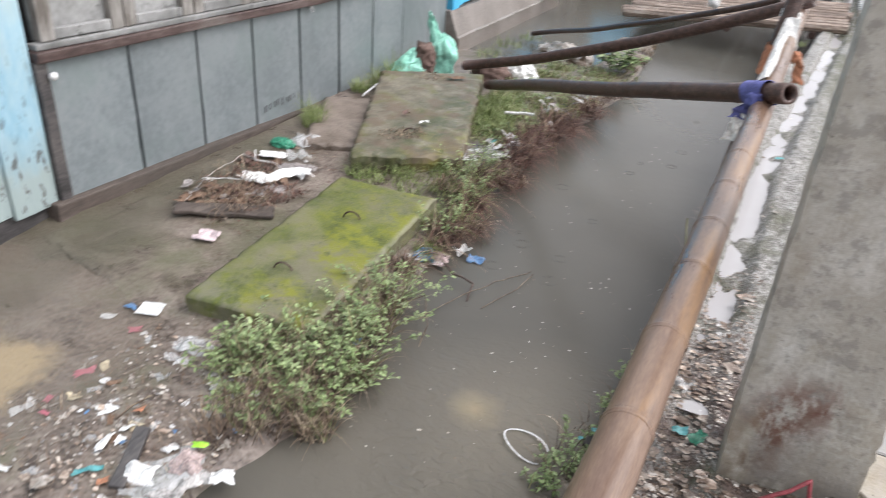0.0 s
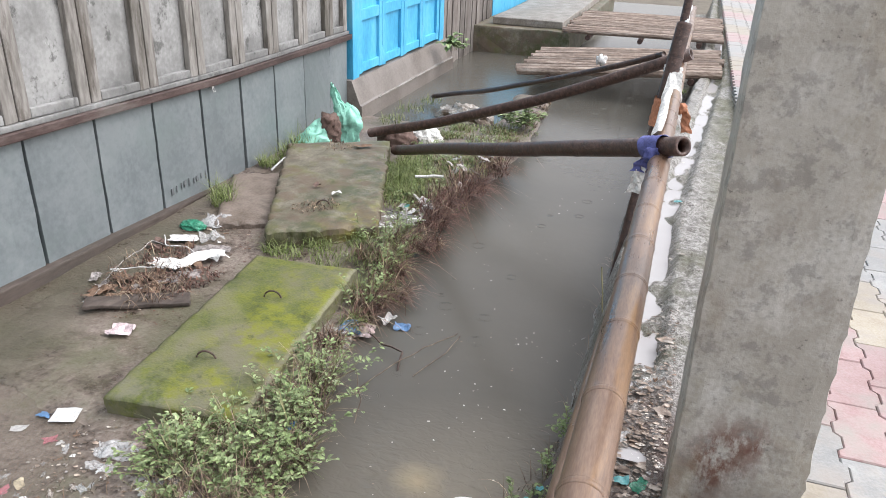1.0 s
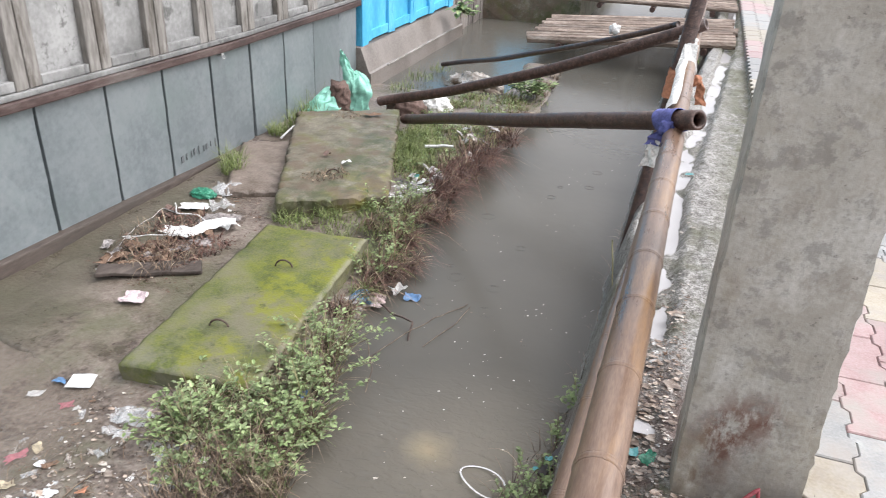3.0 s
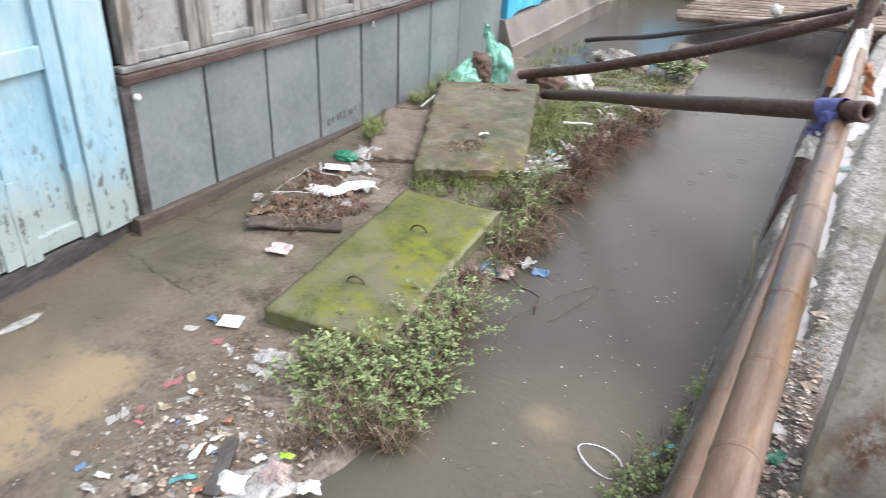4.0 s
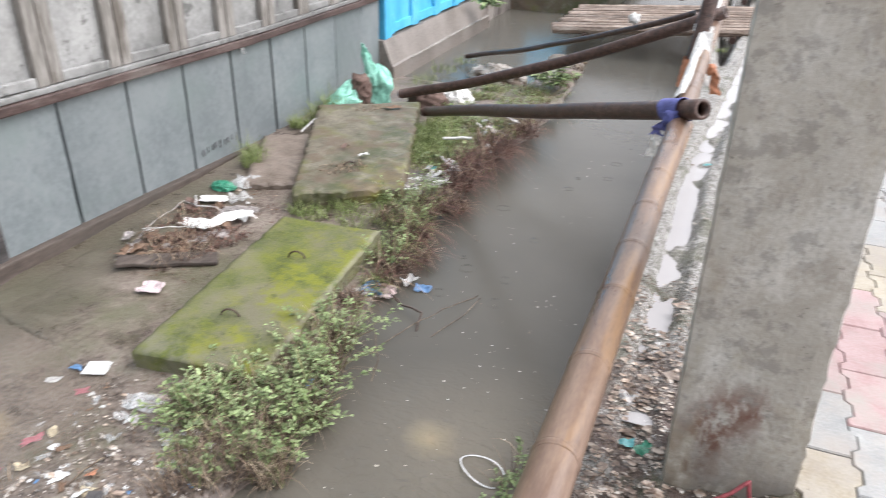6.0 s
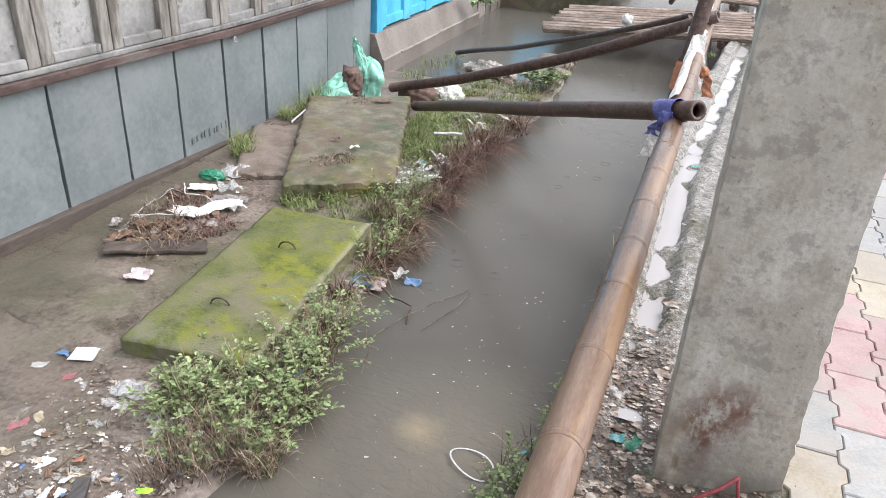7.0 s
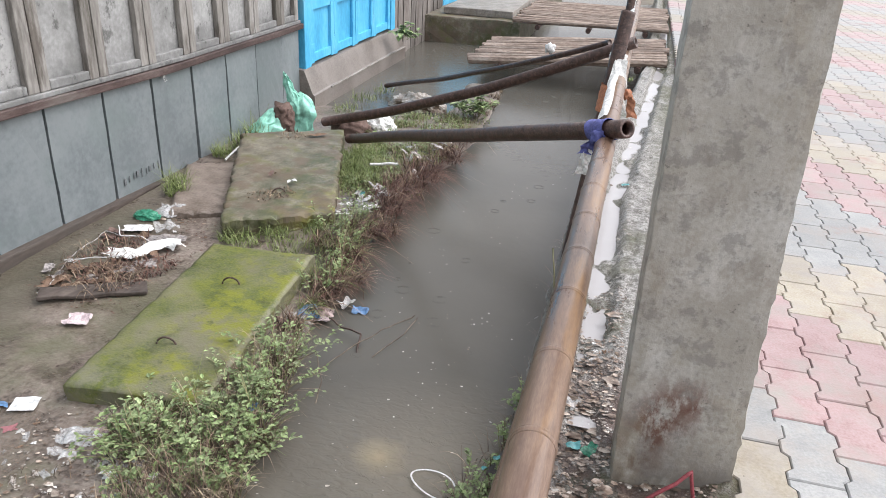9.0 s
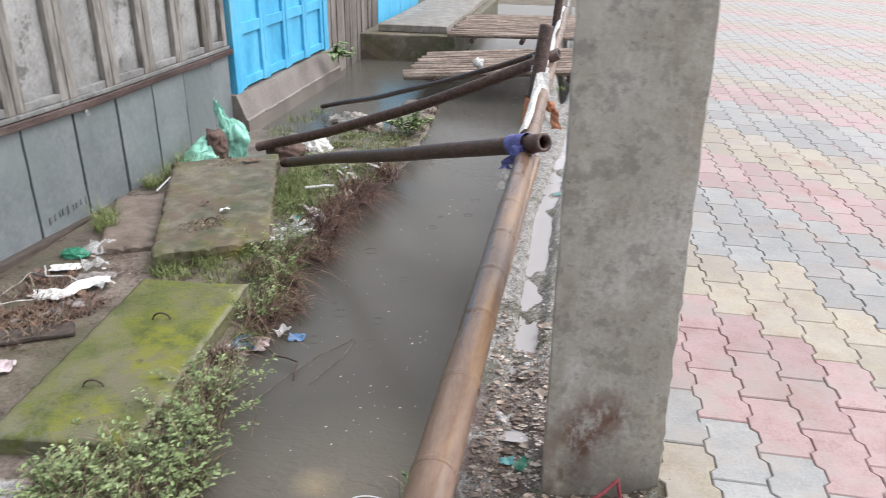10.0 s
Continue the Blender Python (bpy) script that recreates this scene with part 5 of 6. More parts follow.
def film(label, mat, x, y, z, sx, sy, high, turn, seed, group=""):
    return solo("plastic_film", film_sheet(sx, sy, high, seed), mat, label, "plastic film", group=group, smooth=True, at=pose(x, y, z, 0, 0, turn))


litter("paper_sheet", "clean white paper sheet lying on wet mud", "white_plastic", -1.575, 1.45, 0.085, 0.075, 0.004, 20, ragged=0.04, category="paper")
litter("plastic_wrapper", "dark blue wrapper half under a white paper", "blue_wrap", -1.64, 1.43, 0.05, 0.035, 0.012, 10)
litter("paper_scrap", "small torn white paper on the mud", "white_plastic", -1.68, 1.36, 0.06, 0.03, 0.006, 30)
def folded_rag(path, width, seed):
    """A cloth pulled into a rope-like drape with soft folds across it."""
    bm = bmesh.new()
    rows, m = [], 12
    for k in range(31):
        f = k / 30 * (len(path) - 1)
        i = min(len(path) - 2, int(f))
        p = Vector(path[i]).lerp(Vector(path[i + 1]), f - i)
        d = (Vector(path[i + 1]) - Vector(path[i])).normalized()
        s = Vector((-d.y, d.x, 0))
        w = width * (0.75 + 0.5 * noise.noise((k * 0.2, seed, 0)))
        rows.append([bm.verts.new(p + s * w * (q / m - 0.5) + Vector((0, 0, 0.022 * abs(noise.noise((k * 0.12, q * 0.55, seed))) + 0.02 * (1 - (2 * q / m - 1) ** 2)))) for q in range(m + 1)])
    for a, b in zip(rows, rows[1:]):
        for q in range(m):
            bm.faces.new((a[q], a[q + 1], b[q + 1], b[q]))
    return bm


solo("rag", folded_rag([(-1.97, 2.44, -0.312), (-1.88, 2.47, -0.31), (-1.84, 2.55, -0.305), (-1.79, 2.61, -0.305), (-1.73, 2.58, -0.31)], 0.09, 5), "white_cloth", "crumpled white rag on the rubbish heap", "rag", smooth=True)
litter("rag", "long white rag end beside the rubbish heap", "white_cloth", -1.95, 2.46, 0.2, 0.09, 0.015, 5, z=-0.318, n=10, category="rag")
litter("paper_scrap", "torn white paper near the fence", "white_plastic", -2.05, 2.72, 0.17, 0.09, 0.012, 25, z=-0.315)
litter("plastic_bottle", "flattened clear plastic bottle near the fence", "clear_plastic", -2.03, 2.95, 0.1, 0.13, 0.04, 15)
litter("plastic_wrapper", "clear plastic film near the fence", "clear_plastic", -1.93, 2.78, 0.12, 0.1, 0.03, 40)
litter("pink_paper", "crumpled pale pink paper on the mud", "pink_paper", -1.75, 1.92, 0.12, 0.1, 0.022, 15, category="paper")
for k in range(12):
    litter("cardboard_piece", "dark wet bark and leaf pieces round the heap", ("cardboard", "brown_bag", "grey_film")[k % 3], -1.98 + 0.16 * math.sin(k * 2.4), 2.42 + 0.24 * math.cos(k * 1.9), 0.07 + 0.01 * (k % 4), 0.05, 0.02, k * 53, seed=k + 330, category="cardboard", group="heap pieces")
film("crumpled grey plastic on the rubbish heap", "grey_film", -1.8, 2.42, -0.318, 0.13, 0.1, 0.04, 30, 401)
film("clear plastic sheet crumpled by the fence", "clear_plastic", -2.02, 2.98, -0.315, 0.2, 0.14, 0.06, 70, 402)
film("dark wet plastic sheet under the white rag", "grey_film", -1.86, 2.66, -0.318, 0.22, 0.14, 0.035, 20, 403)
film("crumpled clear film at the slab's corner", "clear_plastic", -1.3, 1.37, -0.322, 0.14, 0.1, 0.035, 10, 404)
film("pale pink film trodden by the weeds", "pink_film", -1.24, 1.42, -0.322, 0.1, 0.07, 0.03, 60, 405)
film("blue and white wrapper foil below the slab", "blue_wrap", -0.96, 2.28, -0.327, 0.11, 0.08, 0.06, 30, 406)
film("violet-white wrapper foil below the slab", "pink_film", -0.9, 2.3, -0.33, 0.1, 0.08, 0.055, 10, 407)
litter("foam_piece", "small white foam piece by the fence", "white_plastic", -2.1, 2.33, 0.045, 0.035, 0.012, 10)
litter("snack_wrapper", "pink and red snack wrapper on the mud", "red_wrap", -1.51, 1.12, 0.035, 0.075, 0.008, -30, category="wrapper")
litter("snack_wrapper", "yellow end of a torn snack wrapper", "yellow_wrap", -1.475, 1.165, 0.05, 0.03, 0.008, -30, category="wrapper")
litter("paper_scrap", "small white crumpled paper", "white_plastic", -1.41, 1.11, 0.035, 0.03, 0.008, 12)
litter("shell", "pale brown broken shell on the mud", "yellow_wrap", -1.44, 1.02, 0.045, 0.04, 0.012, 50)
litter("plastic_wrapper", "small red plastic scrap", "red_wrap", -1.45, 0.935, 0.035, 0.02, 0.006, 10)
litter("brick_chip", "orange broken brick chip in the mud", "orange_cloth", -1.215, 1.055, 0.035, 0.03, 0.015, 20)
litter("paper_scrap", "strip of white plastic on the mud", "white_plastic", -1.20, 0.92, 0.03, 0.08, 0.01, 15)
litter("paper_scrap", "white plastic piece among litter", "white_plastic", -1.19, 0.99, 0.025, 0.05, 0.01, -10)
for k, (x, y, sx, sy, turn, m, label) in enumerate(((-0.985, 0.93, 0.24, 0.17, 50, "clear_plastic", "torn clear plastic bag on the bank edge"), (-0.93, 0.9, 0.17, 0.11, 80, "dirty_film", "crumpled whitish plastic bag on the bank edge"), (-1.04, 0.89, 0.13, 0.09, 20, "white_plastic", "crumpled white plastic bag on the bank edge"), (-0.96, 0.97, 0.12, 0.1, 110, "pink_film", "pinkish torn plastic bag on the bank edge"))):
    solo("plastic_bag", film_sheet(sx, sy, 0.05, 210 + k * 7, 20, 0.6), m, label, "plastic bag", smooth=True, at=pose(x, y, -0.322 + 0.004 * k, 0, 0, turn))
litter("lime_wrapper", "lime green wrapper scrap on a plastic bag", "lime_wrap", -0.96, 1.02, 0.045, 0.025, 0.008, 20, z=-0.29, category="wrapper")
litter("paper_scrap", "white scrap at the water edge", "white_plastic", -0.86, 0.985, 0.07, 0.06, 0.015, 40, z=-0.325)
litter("paper_scrap", "white torn paper beside the weeds", "white_plastic", -1.1, 1.24, 0.05, 0.035, 0.008, 10)
litter("paper_scrap", "white scrap at the weeds' foot", "white_plastic", -1.03, 1.24, 0.05, 0.03, 0.01, 60)
litter("plastic_tag", "blue plastic scrap in the litter", "blue_wrap", -1.16, 0.945, 0.02, 0.018, 0.006, 0)
litter("net_scrap", "teal net shred on the mud", "teal_wrap", -1.16, 0.83, 0.09, 0.02, 0.012, 50)
litter("cloth_strip", "grey wet cloth strip in the puddle", "clear_plastic", -2.17, 1.05, 0.05, 0.17, 0.006, -12, z=-0.333)
litter("plastic_wrapper", "blue and white wrapper at the slab's edge", "blue_wrap", -0.95, 2.27, 0.09, 0.08, 0.025, 30, z=-0.35, category="wrapper")
litter("plastic_wrapper", "pale wrapper at the waterline", "pink_paper", -0.9, 2.28, 0.09, 0.07, 0.025, 10, z=-0.355, category="wrapper")
litter("plastic_wrapper", "white crumpled wrapper at the waterline", "white_plastic", -0.85, 2.42, 0.075, 0.065, 0.03, 70, z=-0.355, category="wrapper")
litter("plastic_wrapper", "blue crumpled wrapper in the water", "blue_wrap", -0.78, 2.41, 0.08, 0.065, 0.02, 20, z=-0.36, category="wrapper")
litter("plastic_wrapper", "crumpled clear wrapper beside blue ones at the waterline", "dirty_film", -0.99, 2.22, 0.09, 0.07, 0.03, 50, z=-0.345, category="wrapper", n=10)
litter("plastic_wrapper", "faded violet wrapper wedged below the slab", "dirty_film", -0.93, 2.2, 0.06, 0.05, 0.02, 80, z=-0.35, category="wrapper", n=10)
litter("net_scrap", "bright blue plastic scrap in the roots", "teal_wrap", -1.18, 3.48, 0.06, 0.05, 0.025, 20, z=-0.285)
shred = random.Random(77)
for k in range(44):
    at = pose(-1.19 + shred.uniform(-0.07, 0.1) + 0.012 * (k % 9), 3.14 + 0.05 * (k % 9) + shred.uniform(-0.04, 0.04), -0.292 + shred.uniform(-0.01, 0.03), shred.uniform(-35, 35), shred.uniform(-35, 35), shred.uniform(0, 360))
    solo("plastic_film", film_sheet(shred.uniform(0.05, 0.13), shred.uniform(0.04, 0.07), 0.03, k + 170, 10, 0.75), ("dirty_film", "clear_plastic", "white_plastic", "dirty_film", "grey_film")[k % 5], "dirty whitish plastic shred packed beside the slab", "plastic film", group="film in the roots", smooth=True, at=at)
for k in range(22):
    at = pose(-1.06 + shred.uniform(-0.1, 0.12), 3.85 + 0.04 * k + shred.uniform(-0.05, 0.05), -0.28 + shred.uniform(0, 0.04), shred.uniform(-50, 50), shred.uniform(-50, 50), shred.uniform(0, 360))
    solo("plastic_film", film_sheet(shred.uniform(0.06, 0.14), shred.uniform(0.04, 0.08), 0.03, k + 90, 10, 0.7), ("clear_plastic", "dirty_film", "grey_film")[k % 3], "pale plastic shred hanging in dead grass", "plastic film", group="film in the dead grass", smooth=True, at=at)
litter("plastic_wrapper", "clear plastic film pressed into the mud", "clear_plastic", -1.33, 1.35, 0.07, 0.09, 0.02, 30, category="wrapper", n=10)
litter("plastic_wrapper", "clear wrinkled wrapper on the mud", "clear_plastic", -1.29, 1.285, 0.1, 0.05, 0.02, 10, category="wrapper", n=10)
litter("plastic_wrapper", "grey plastic strip beside the weeds", "dirty_film", -1.15, 1.297, 0.035, 0.1, 0.01, -25, category="wrapper")
litter("paper_strip", "white paper strip sunk in the mud", "dirty_film", -1.285, 0.633, 0.025, 0.1, 0.005, -5, category="paper")
litter("paper_strip", "torn pale paper on the mud", "dirty_film", -1.35, 0.685, 0.06, 0.025, 0.005, 10, category="paper")
litter("paper_strip", "thin pale paper strip on the mud", "white_plastic", -1.357, 0.734, 0.055, 0.022, 0.005, 20, category="paper")
litter("shell", "pale broken shell near the litter", "scrap_mix", -1.22, 0.744, 0.055, 0.045, 0.018, 40)
litter("cardboard_piece", "red-brown brick-like scrap in the litter", "orange_cloth", -1.1, 0.825, 0.035, 0.03, 0.01, 40)
litter("plastic_film", "pinkish plastic film at the water edge", "dirty_film", -1.0, 0.765, 0.11, 0.1, 0.03, 20, ragged=0.5, category="plastic film", n=10)
litter("paper_scrap", "white stone-like scrap on the mossy slab", "white_plastic", -1.52, 3.34, 0.06, 0.05, 0.02, 20, z=-0.218)
litter("stone", "pale brown stone on the mossy slab", "brown_bag", -1.68, 3.42, 0.05, 0.04, 0.02, 60, z=-0.218, category="stone")
litter("rag", "pale rag behind the bags", "white_cloth", -1.62, 4.75, 0.18, 0.12, 0.05, 30, z=-0.31, category="rag")
litter("rag", "grey wet cloth bundle by the plinth", "clear_plastic", -1.45, 5.6, 0.4, 0.2, 0.07, 30, z=-0.345, category="rag")
litter("paper_scrap", "white litter on the bank grass", "white_plastic", -1.05, 4.75, 0.1, 0.06, 0.03, 10, z=-0.3)
litter("cardboard_piece", "orange-brown wet cardboard on the slab", "cardboard", -1.75, 4.2, 0.13, 0.06, 0.015, 20, z=-0.222)
litter("plastic_wrapper", "teal scrap in the gutter", "teal_wrap", 0.215, 3.62, 0.05, 0.02, 0.008, 20, z=-0.085)
litter("plastic_wrapper", "purple-white wrapper beside the gutter", "clear_plastic", 0.13, 1.68, 0.05, 0.045, 0.02, 20)
litter("net_scrap", "teal net scrap in the gutter litter", "teal_wrap", 0.155, 1.53, 0.045, 0.03, 0.01, 20)
litter("net_scrap", "dark green net scrap in the gutter litter", "green_wrap", 0.2, 1.5, 0.06, 0.04, 0.012, 60)
litter("plastic_wrapper", "turquoise scrap in the waterline weeds", "teal_wrap", -0.06, 1.62, 0.025, 0.02, 0.012, 20, z=-0.29)
litter("plastic_wrapper", "turquoise bit in the waterline weeds", "teal_wrap", -0.09, 1.57, 0.02, 0.02, 0.012, 50, z=-0.3)
litter("plastic_wrapper", "blue and white scrap in the weeds", "blue_wrap", -0.84, 1.6, 0.025, 0.05, 0.015, 0, z=-0.28)

# the rubbish heap: planks, bark, wire and leaves
solo("wood_plank", box(-0.2, 0.2, -0.045, 0.045, 0, 0.016, 0.004, cuts=5, rough=0.008), "beam", "short rotten brown plank on the rubbish heap", "plank", at=pose(-1.83, 2.12, -0.315, 2, 3, 33))
solo("wood_plank", box(-0.103, 0.103, -0.02, 0.02, 0, 0.018, 0.004, cuts=4, rough=0.005), "dark_wood", "short dark wet plank at the bank edge", "plank", at=pose(-1.1, 0.915, -0.318, 4, -3, 117))
strap([(-1.241, 1.006, -0.315), (-1.24, 1.06, -0.312), (-1.232, 1.121, -0.315)], "pale twig on the litter", "straw", 0.005, "twig", "twig")
solo("wood_plank", box(-0.14, 0.14, -0.02, 0.02, 0, 0.012, 0.004, cuts=4, rough=0.005), "beam", "thin wet board sunk in the mud", "plank", at=pose(-1.31, 0.89, -0.338, 2, 2, 94))
blades("dry_grass", "heap of dead leaves and twigs by the fence", "leaf heap", [(-1.95, 2.3, -0.32, 0.16, 0.8), (-1.82, 2.25, -0.32, 0.13, 0.8), (-2.0, 2.55, -0.32, 0.12, 0.7), (-1.75, 2.4, -0.32, 0.1, 0.6)], 420, 0.1, 0.009, "roots", 61, 1.3)
blades("dry_grass", "tangle of straw and twigs over the leaf heap", "leaf heap", [(-1.95, 2.35, -0.31, 0.2, 0.9), (-1.85, 2.2, -0.31, 0.14, 0.8)], 260, 0.15, 0.004, "straw", 65, 1.25)
blades("dry_grass", "dead leaf litter on the dull slab", "leaf heap", [(-1.58, 3.13, -0.222, 0.09, 0.6), (-1.52, 3.2, -0.222, 0.08, 0.6), (-1.9, 4.15, -0.222, 0.1, 0.7)], 300, 0.06, 0.005, "straw", 63, 1.4)


strap([(-2.02, 2.62, -0.315), (-2.15, 2.62, -0.3), (-2.14, 2.42, -0.31), (-2.1, 2.3, -0.30), (-2.03, 2.1, -0.315), (-1.97, 2.04, -0.315)], "white plastic strap curling round the heap", "dirty_film", 0.004)
strap([(-2.12, 2.3, -0.305), (-1.98, 2.36, -0.29), (-1.9, 2.42, -0.30)], "white strap across the dead leaves", "white_plastic", 0.005)
strap([(-2.16, 2.72, -0.31), (-2.05, 2.6, -0.3), (-1.97, 2.63, -0.305), (-1.9, 2.6, -0.31)], "pale strap below the fence beam", "white_plastic", 0.006)
strap([(-2.16, 3.75, -0.3), (-2.13, 3.85, -0.25), (-2.05, 3.95, -0.24), (-1.98, 3.92, -0.27)], "bent white cable at the fence foot", "white_plastic", 0.014, "cable", "cable")
strap([(-1.263, 3.849, -0.24), (-1.18, 3.89, -0.238), (-1.11, 3.925, -0.24)], "white plastic pipe on the bank grass", "white_plastic", 0.017, "plastic_pipe", "pipe")
strap([(-1.08, 3.93, -0.245), (-0.98, 3.83, -0.29), (-0.87, 3.69, -0.37)], "pale stick leaning into the water", "straw", 0.011, "stick", "stick")
strap([(-0.9, 2.3, -0.34), (-0.8, 2.22, -0.33), (-0.7, 2.2, -0.33), (-0.69, 2.1, -0.37)], "dark twig standing in the water", "iron", 0.008, "twig", "twig")
strap([(-0.8, 1.9, -0.36), (-0.72, 2.1, -0.345), (-0.62, 2.3, -0.34), (-0.56, 2.45, -0.36)], "pale reed lying on the water", "straw", 0.0035, "reed", "reed")
strap([(-0.62, 2.1, -0.357), (-0.55, 2.28, -0.345), (-0.54, 2.42, -0.35)], "bent dry reed over the water", "straw", 0.0035, "reed", "reed")
strap([(-0.86, 1.85, -0.3), (-0.78, 1.95, -0.27), (-0.72, 1.85, -0.31), (-0.71, 1.78, -0.36)], "arched dry stalk over the water", "straw", 0.0035, "reed", "reed")
ring = [(-0.228 + 0.072 * math.cos(a), 1.53 + 0.05 * math.sin(a) - 0.02 * math.cos(a), -0.352 + 0.006 * math.sin(2 * a)) for a in np.linspace(0.4, 5.6, 22)]
solo("plastic_strap", ribbon([Vector(q) for q in ring], 0.0055), "white_plastic", "white plastic strap loop floating in the drain", "strap")
strap([(0.30, 1.30, -0.07), (0.40, 1.33, 0.0), (0.43, 1.345, 0.03), (0.445, 1.34, -0.04), (0.46, 1.3, -0.08)], "maroon cord lying at the pole's foot", "maroon", 0.01, "cord", "cord")
strap([(0.02, 2.6, -0.36), (0.0, 2.55, -0.25), (-0.05, 2.75, -0.1)], "thin bare twig at the drain wall", "stem", 0.006, "twig", "twig")
solo("sunken_stone", knot((-0.4, 1.66, -0.495), 0.085, 33), "yellow_slab", "pale stone just under the drain water", "stone", smooth=True)

# bags on the bank behind the slab
def crumpled_bag(p, rx, ry, h, seed, sharp=1.0):
    """A slumped heap: a dome broken into soft folds."""
    bm = bmesh.new()
    bmesh.ops.create_icosphere(bm, subdivisions=4, radius=1.0)
    for v in bm.verts:
        d = v.co.normalized()
        fold = abs(noise.noise(d * 1.7 + Vector((seed, 0, 0)))) * 0.6 + abs(noise.noise(d * 4.5 + Vector((seed, 3, 0)))) * 0.25
        r = 0.85 + sharp * (0.3 - fold) * 0.8
        v.co = Vector((p[0] + d.x * rx * r, p[1] + d.y * ry * r, p[2] + max(-0.15, d.z) * h * r))
    return bm


def gathered_bag(p, rx, ry, h, profile, seed, lean=(0, 0), folds=0.3):
    """A standing bag with upright folds; profile gives its width from foot to mouth."""
    bm = bmesh.new()
    n, rings = 40, []
    for k in range(25):
        f = k / 24
        g = f * (len(profile) - 1)
        i = min(len(profile) - 2, int(g))
        w = profile[i] + (profile[i + 1] - profile[i]) * (g - i)
        ring = []
        for a in np.linspace(0, 2 * math.pi, n, endpoint=False):
            c, q = math.cos(a), math.sin(a)
            r = w * (1 + folds * noise.noise((c * 2.6 + seed, q * 2.6, f * 1.3)) + folds * 0.6 * noise.noise((c * 7 + seed, q * 7, f * 2.5)))
            top = 0.25 * f * noise.noise((c * 1.5, q * 1.5, seed))
            j = 0.016 * noise.noise_vector((c * 2 + seed, q * 2, f * 4)) + 0.008 * noise.noise_vector((c * 6, q * 6 + seed, f * 9))
            ring.append(bm.verts.new(j + Vector((p[0] + rx * r * c + lean[0] * f, p[1] + ry * r * q + lean[1] * f, p[2] + h * (f + top * f)))))
        rings.append(ring)
    for a, b in zip(rings, rings[1:]):
        for s in range(n):
            bm.faces.new((a[s], a[(s + 1) % n], b[(s + 1) % n], b[s]))
    bm.faces.new(rings[-1])
    return bm


SACK = (1.0, 1.05, 1.02, 1.0, 0.97, 0.85)
solo("plastic_bag", gathered_bag((-2.2, 4.36, -0.3), 0.1, 0.11, 0.14, (1.25, 1.2, 1.0, 0.8, 0.4), 41, (0.05, 0.08), 0.3), "mint_bag", "mint green torn plastic bag on the bank", "bag", smooth=True)
solo("sack", gathered_bag((-2.09, 4.42, -0.3), 0.07, 0.06, 0.18, SACK, 45, (0, 0), 0.12), "brown_bag", "brown wet cloth sack on the bank", "bag", smooth=True)
solo("plastic_bag", gathered_bag((-2.02, 4.56, -0.31), 0.095, 0.075, 0.24, (0.8, 0.85, 0.95, 1.0, 0.85, 0.45), 49, (-0.01, 0), 0.45), "mint_bag", "mint green plastic bag slumped beside a sack", "bag", smooth=True)
solo("plastic_bag", gathered_bag((-2.04, 4.55, -0.16), 0.06, 0.045, 0.21, (1.1, 0.9, 0.65, 0.5, 0.42, 0.12), 53, (-0.09, 0), 0.4), "mint_bag", "twisted mint green bag neck pointing up", "bag", smooth=True)
solo("sack", crumpled_bag((-1.7, 4.68, -0.32), 0.15, 0.11, 0.13, 49), "brown_bag", "dark brown wet rag heap on the bank", "bag", smooth=True)
solo("sack", crumpled_bag((-1.54, 4.83, -0.33), 0.13, 0.1, 0.12, 52), "white_cloth", "pale dirty sacking heaped behind the bags", "bag")
solo("sack", crumpled_bag((-1.5, 5.65, -0.36), 0.25, 0.14, 0.13, 55), "scrap_mix", "grey wet sacking bundle by the plinth", "bag")
solo("green_tub", crumpled_bag((-2.1, 2.87, -0.315), 0.075, 0.05, 0.035, 77, 0.7), "green_wrap", "crushed dark green plastic lid by the fence", "tub")


def crumbs(name, label, areas, count, size, mat, seed, height, thick=0.22):
    """Uncountable small litter: tiny ragged flakes and crumbs."""
    r = random.Random(seed)
    v, f = [], []
    for _ in range(count):
        x0, x1, y0, y1 = r.choice(areas)
        x, y = r.uniform(x0, x1), r.uniform(y0, y1)
        z = height(x, y) + 0.003
        s = size * r.uniform(0.3, 1.3) * (2 if r.random() < 0.06 else 1)
        a = r.uniform(0, 6.28)
        n = len(v)
        for k in range(5):
            b = a + k * 6.28 / 5
            q = s * r.uniform(0.4, 1.0)
            v.append((x + q * math.cos(b), y + q * 0.7 * math.sin(b), z + r.uniform(0, 0.15) * s))
        v.append((x, y, z + s * r.uniform(0.2, 1.0) * thick))
        f += [(n + k, n + (k + 1) % 5, n + 5) for k in range(5)]
    me = bpy.data.meshes.new(name)
    me.from_pydata(v, [], f)
    me.materials.append(M[mat])
    return tagged(new(name, me), label, "litter", kind="stuff")


KINDS = [("white_plastic", "torn white plastic scrap trodden into the mud"), ("clear_plastic", "dirty clear plastic scrap trodden into the mud"), ("pink_paper", "faded pink paper scrap on the mud"), ("cardboard", "brown wet cardboard scrap on the mud"), ("yellow_wrap", "faded yellow wrapper scrap on the mud"), ("scrap_mix", "dirty pale scrap on the mud"), ("red_wrap", "small red wrapper scrap on the mud"), ("blue_wrap", "small blue wrapper scrap on the mud")]
WEIGHTS = [5, 7, 0.7, 4, 0.6, 8, 0.5, 0.5]
lit = random.Random(21)
SCRAPS = {m: [finish("scrap", scrap(1.0, lit.uniform(0.4, 0.9), 0.1, 300 + 7 * k + 31 * q, 5, 0.55), m) for q in range(3)] for k, (m, _) in enumerate(KINDS)}
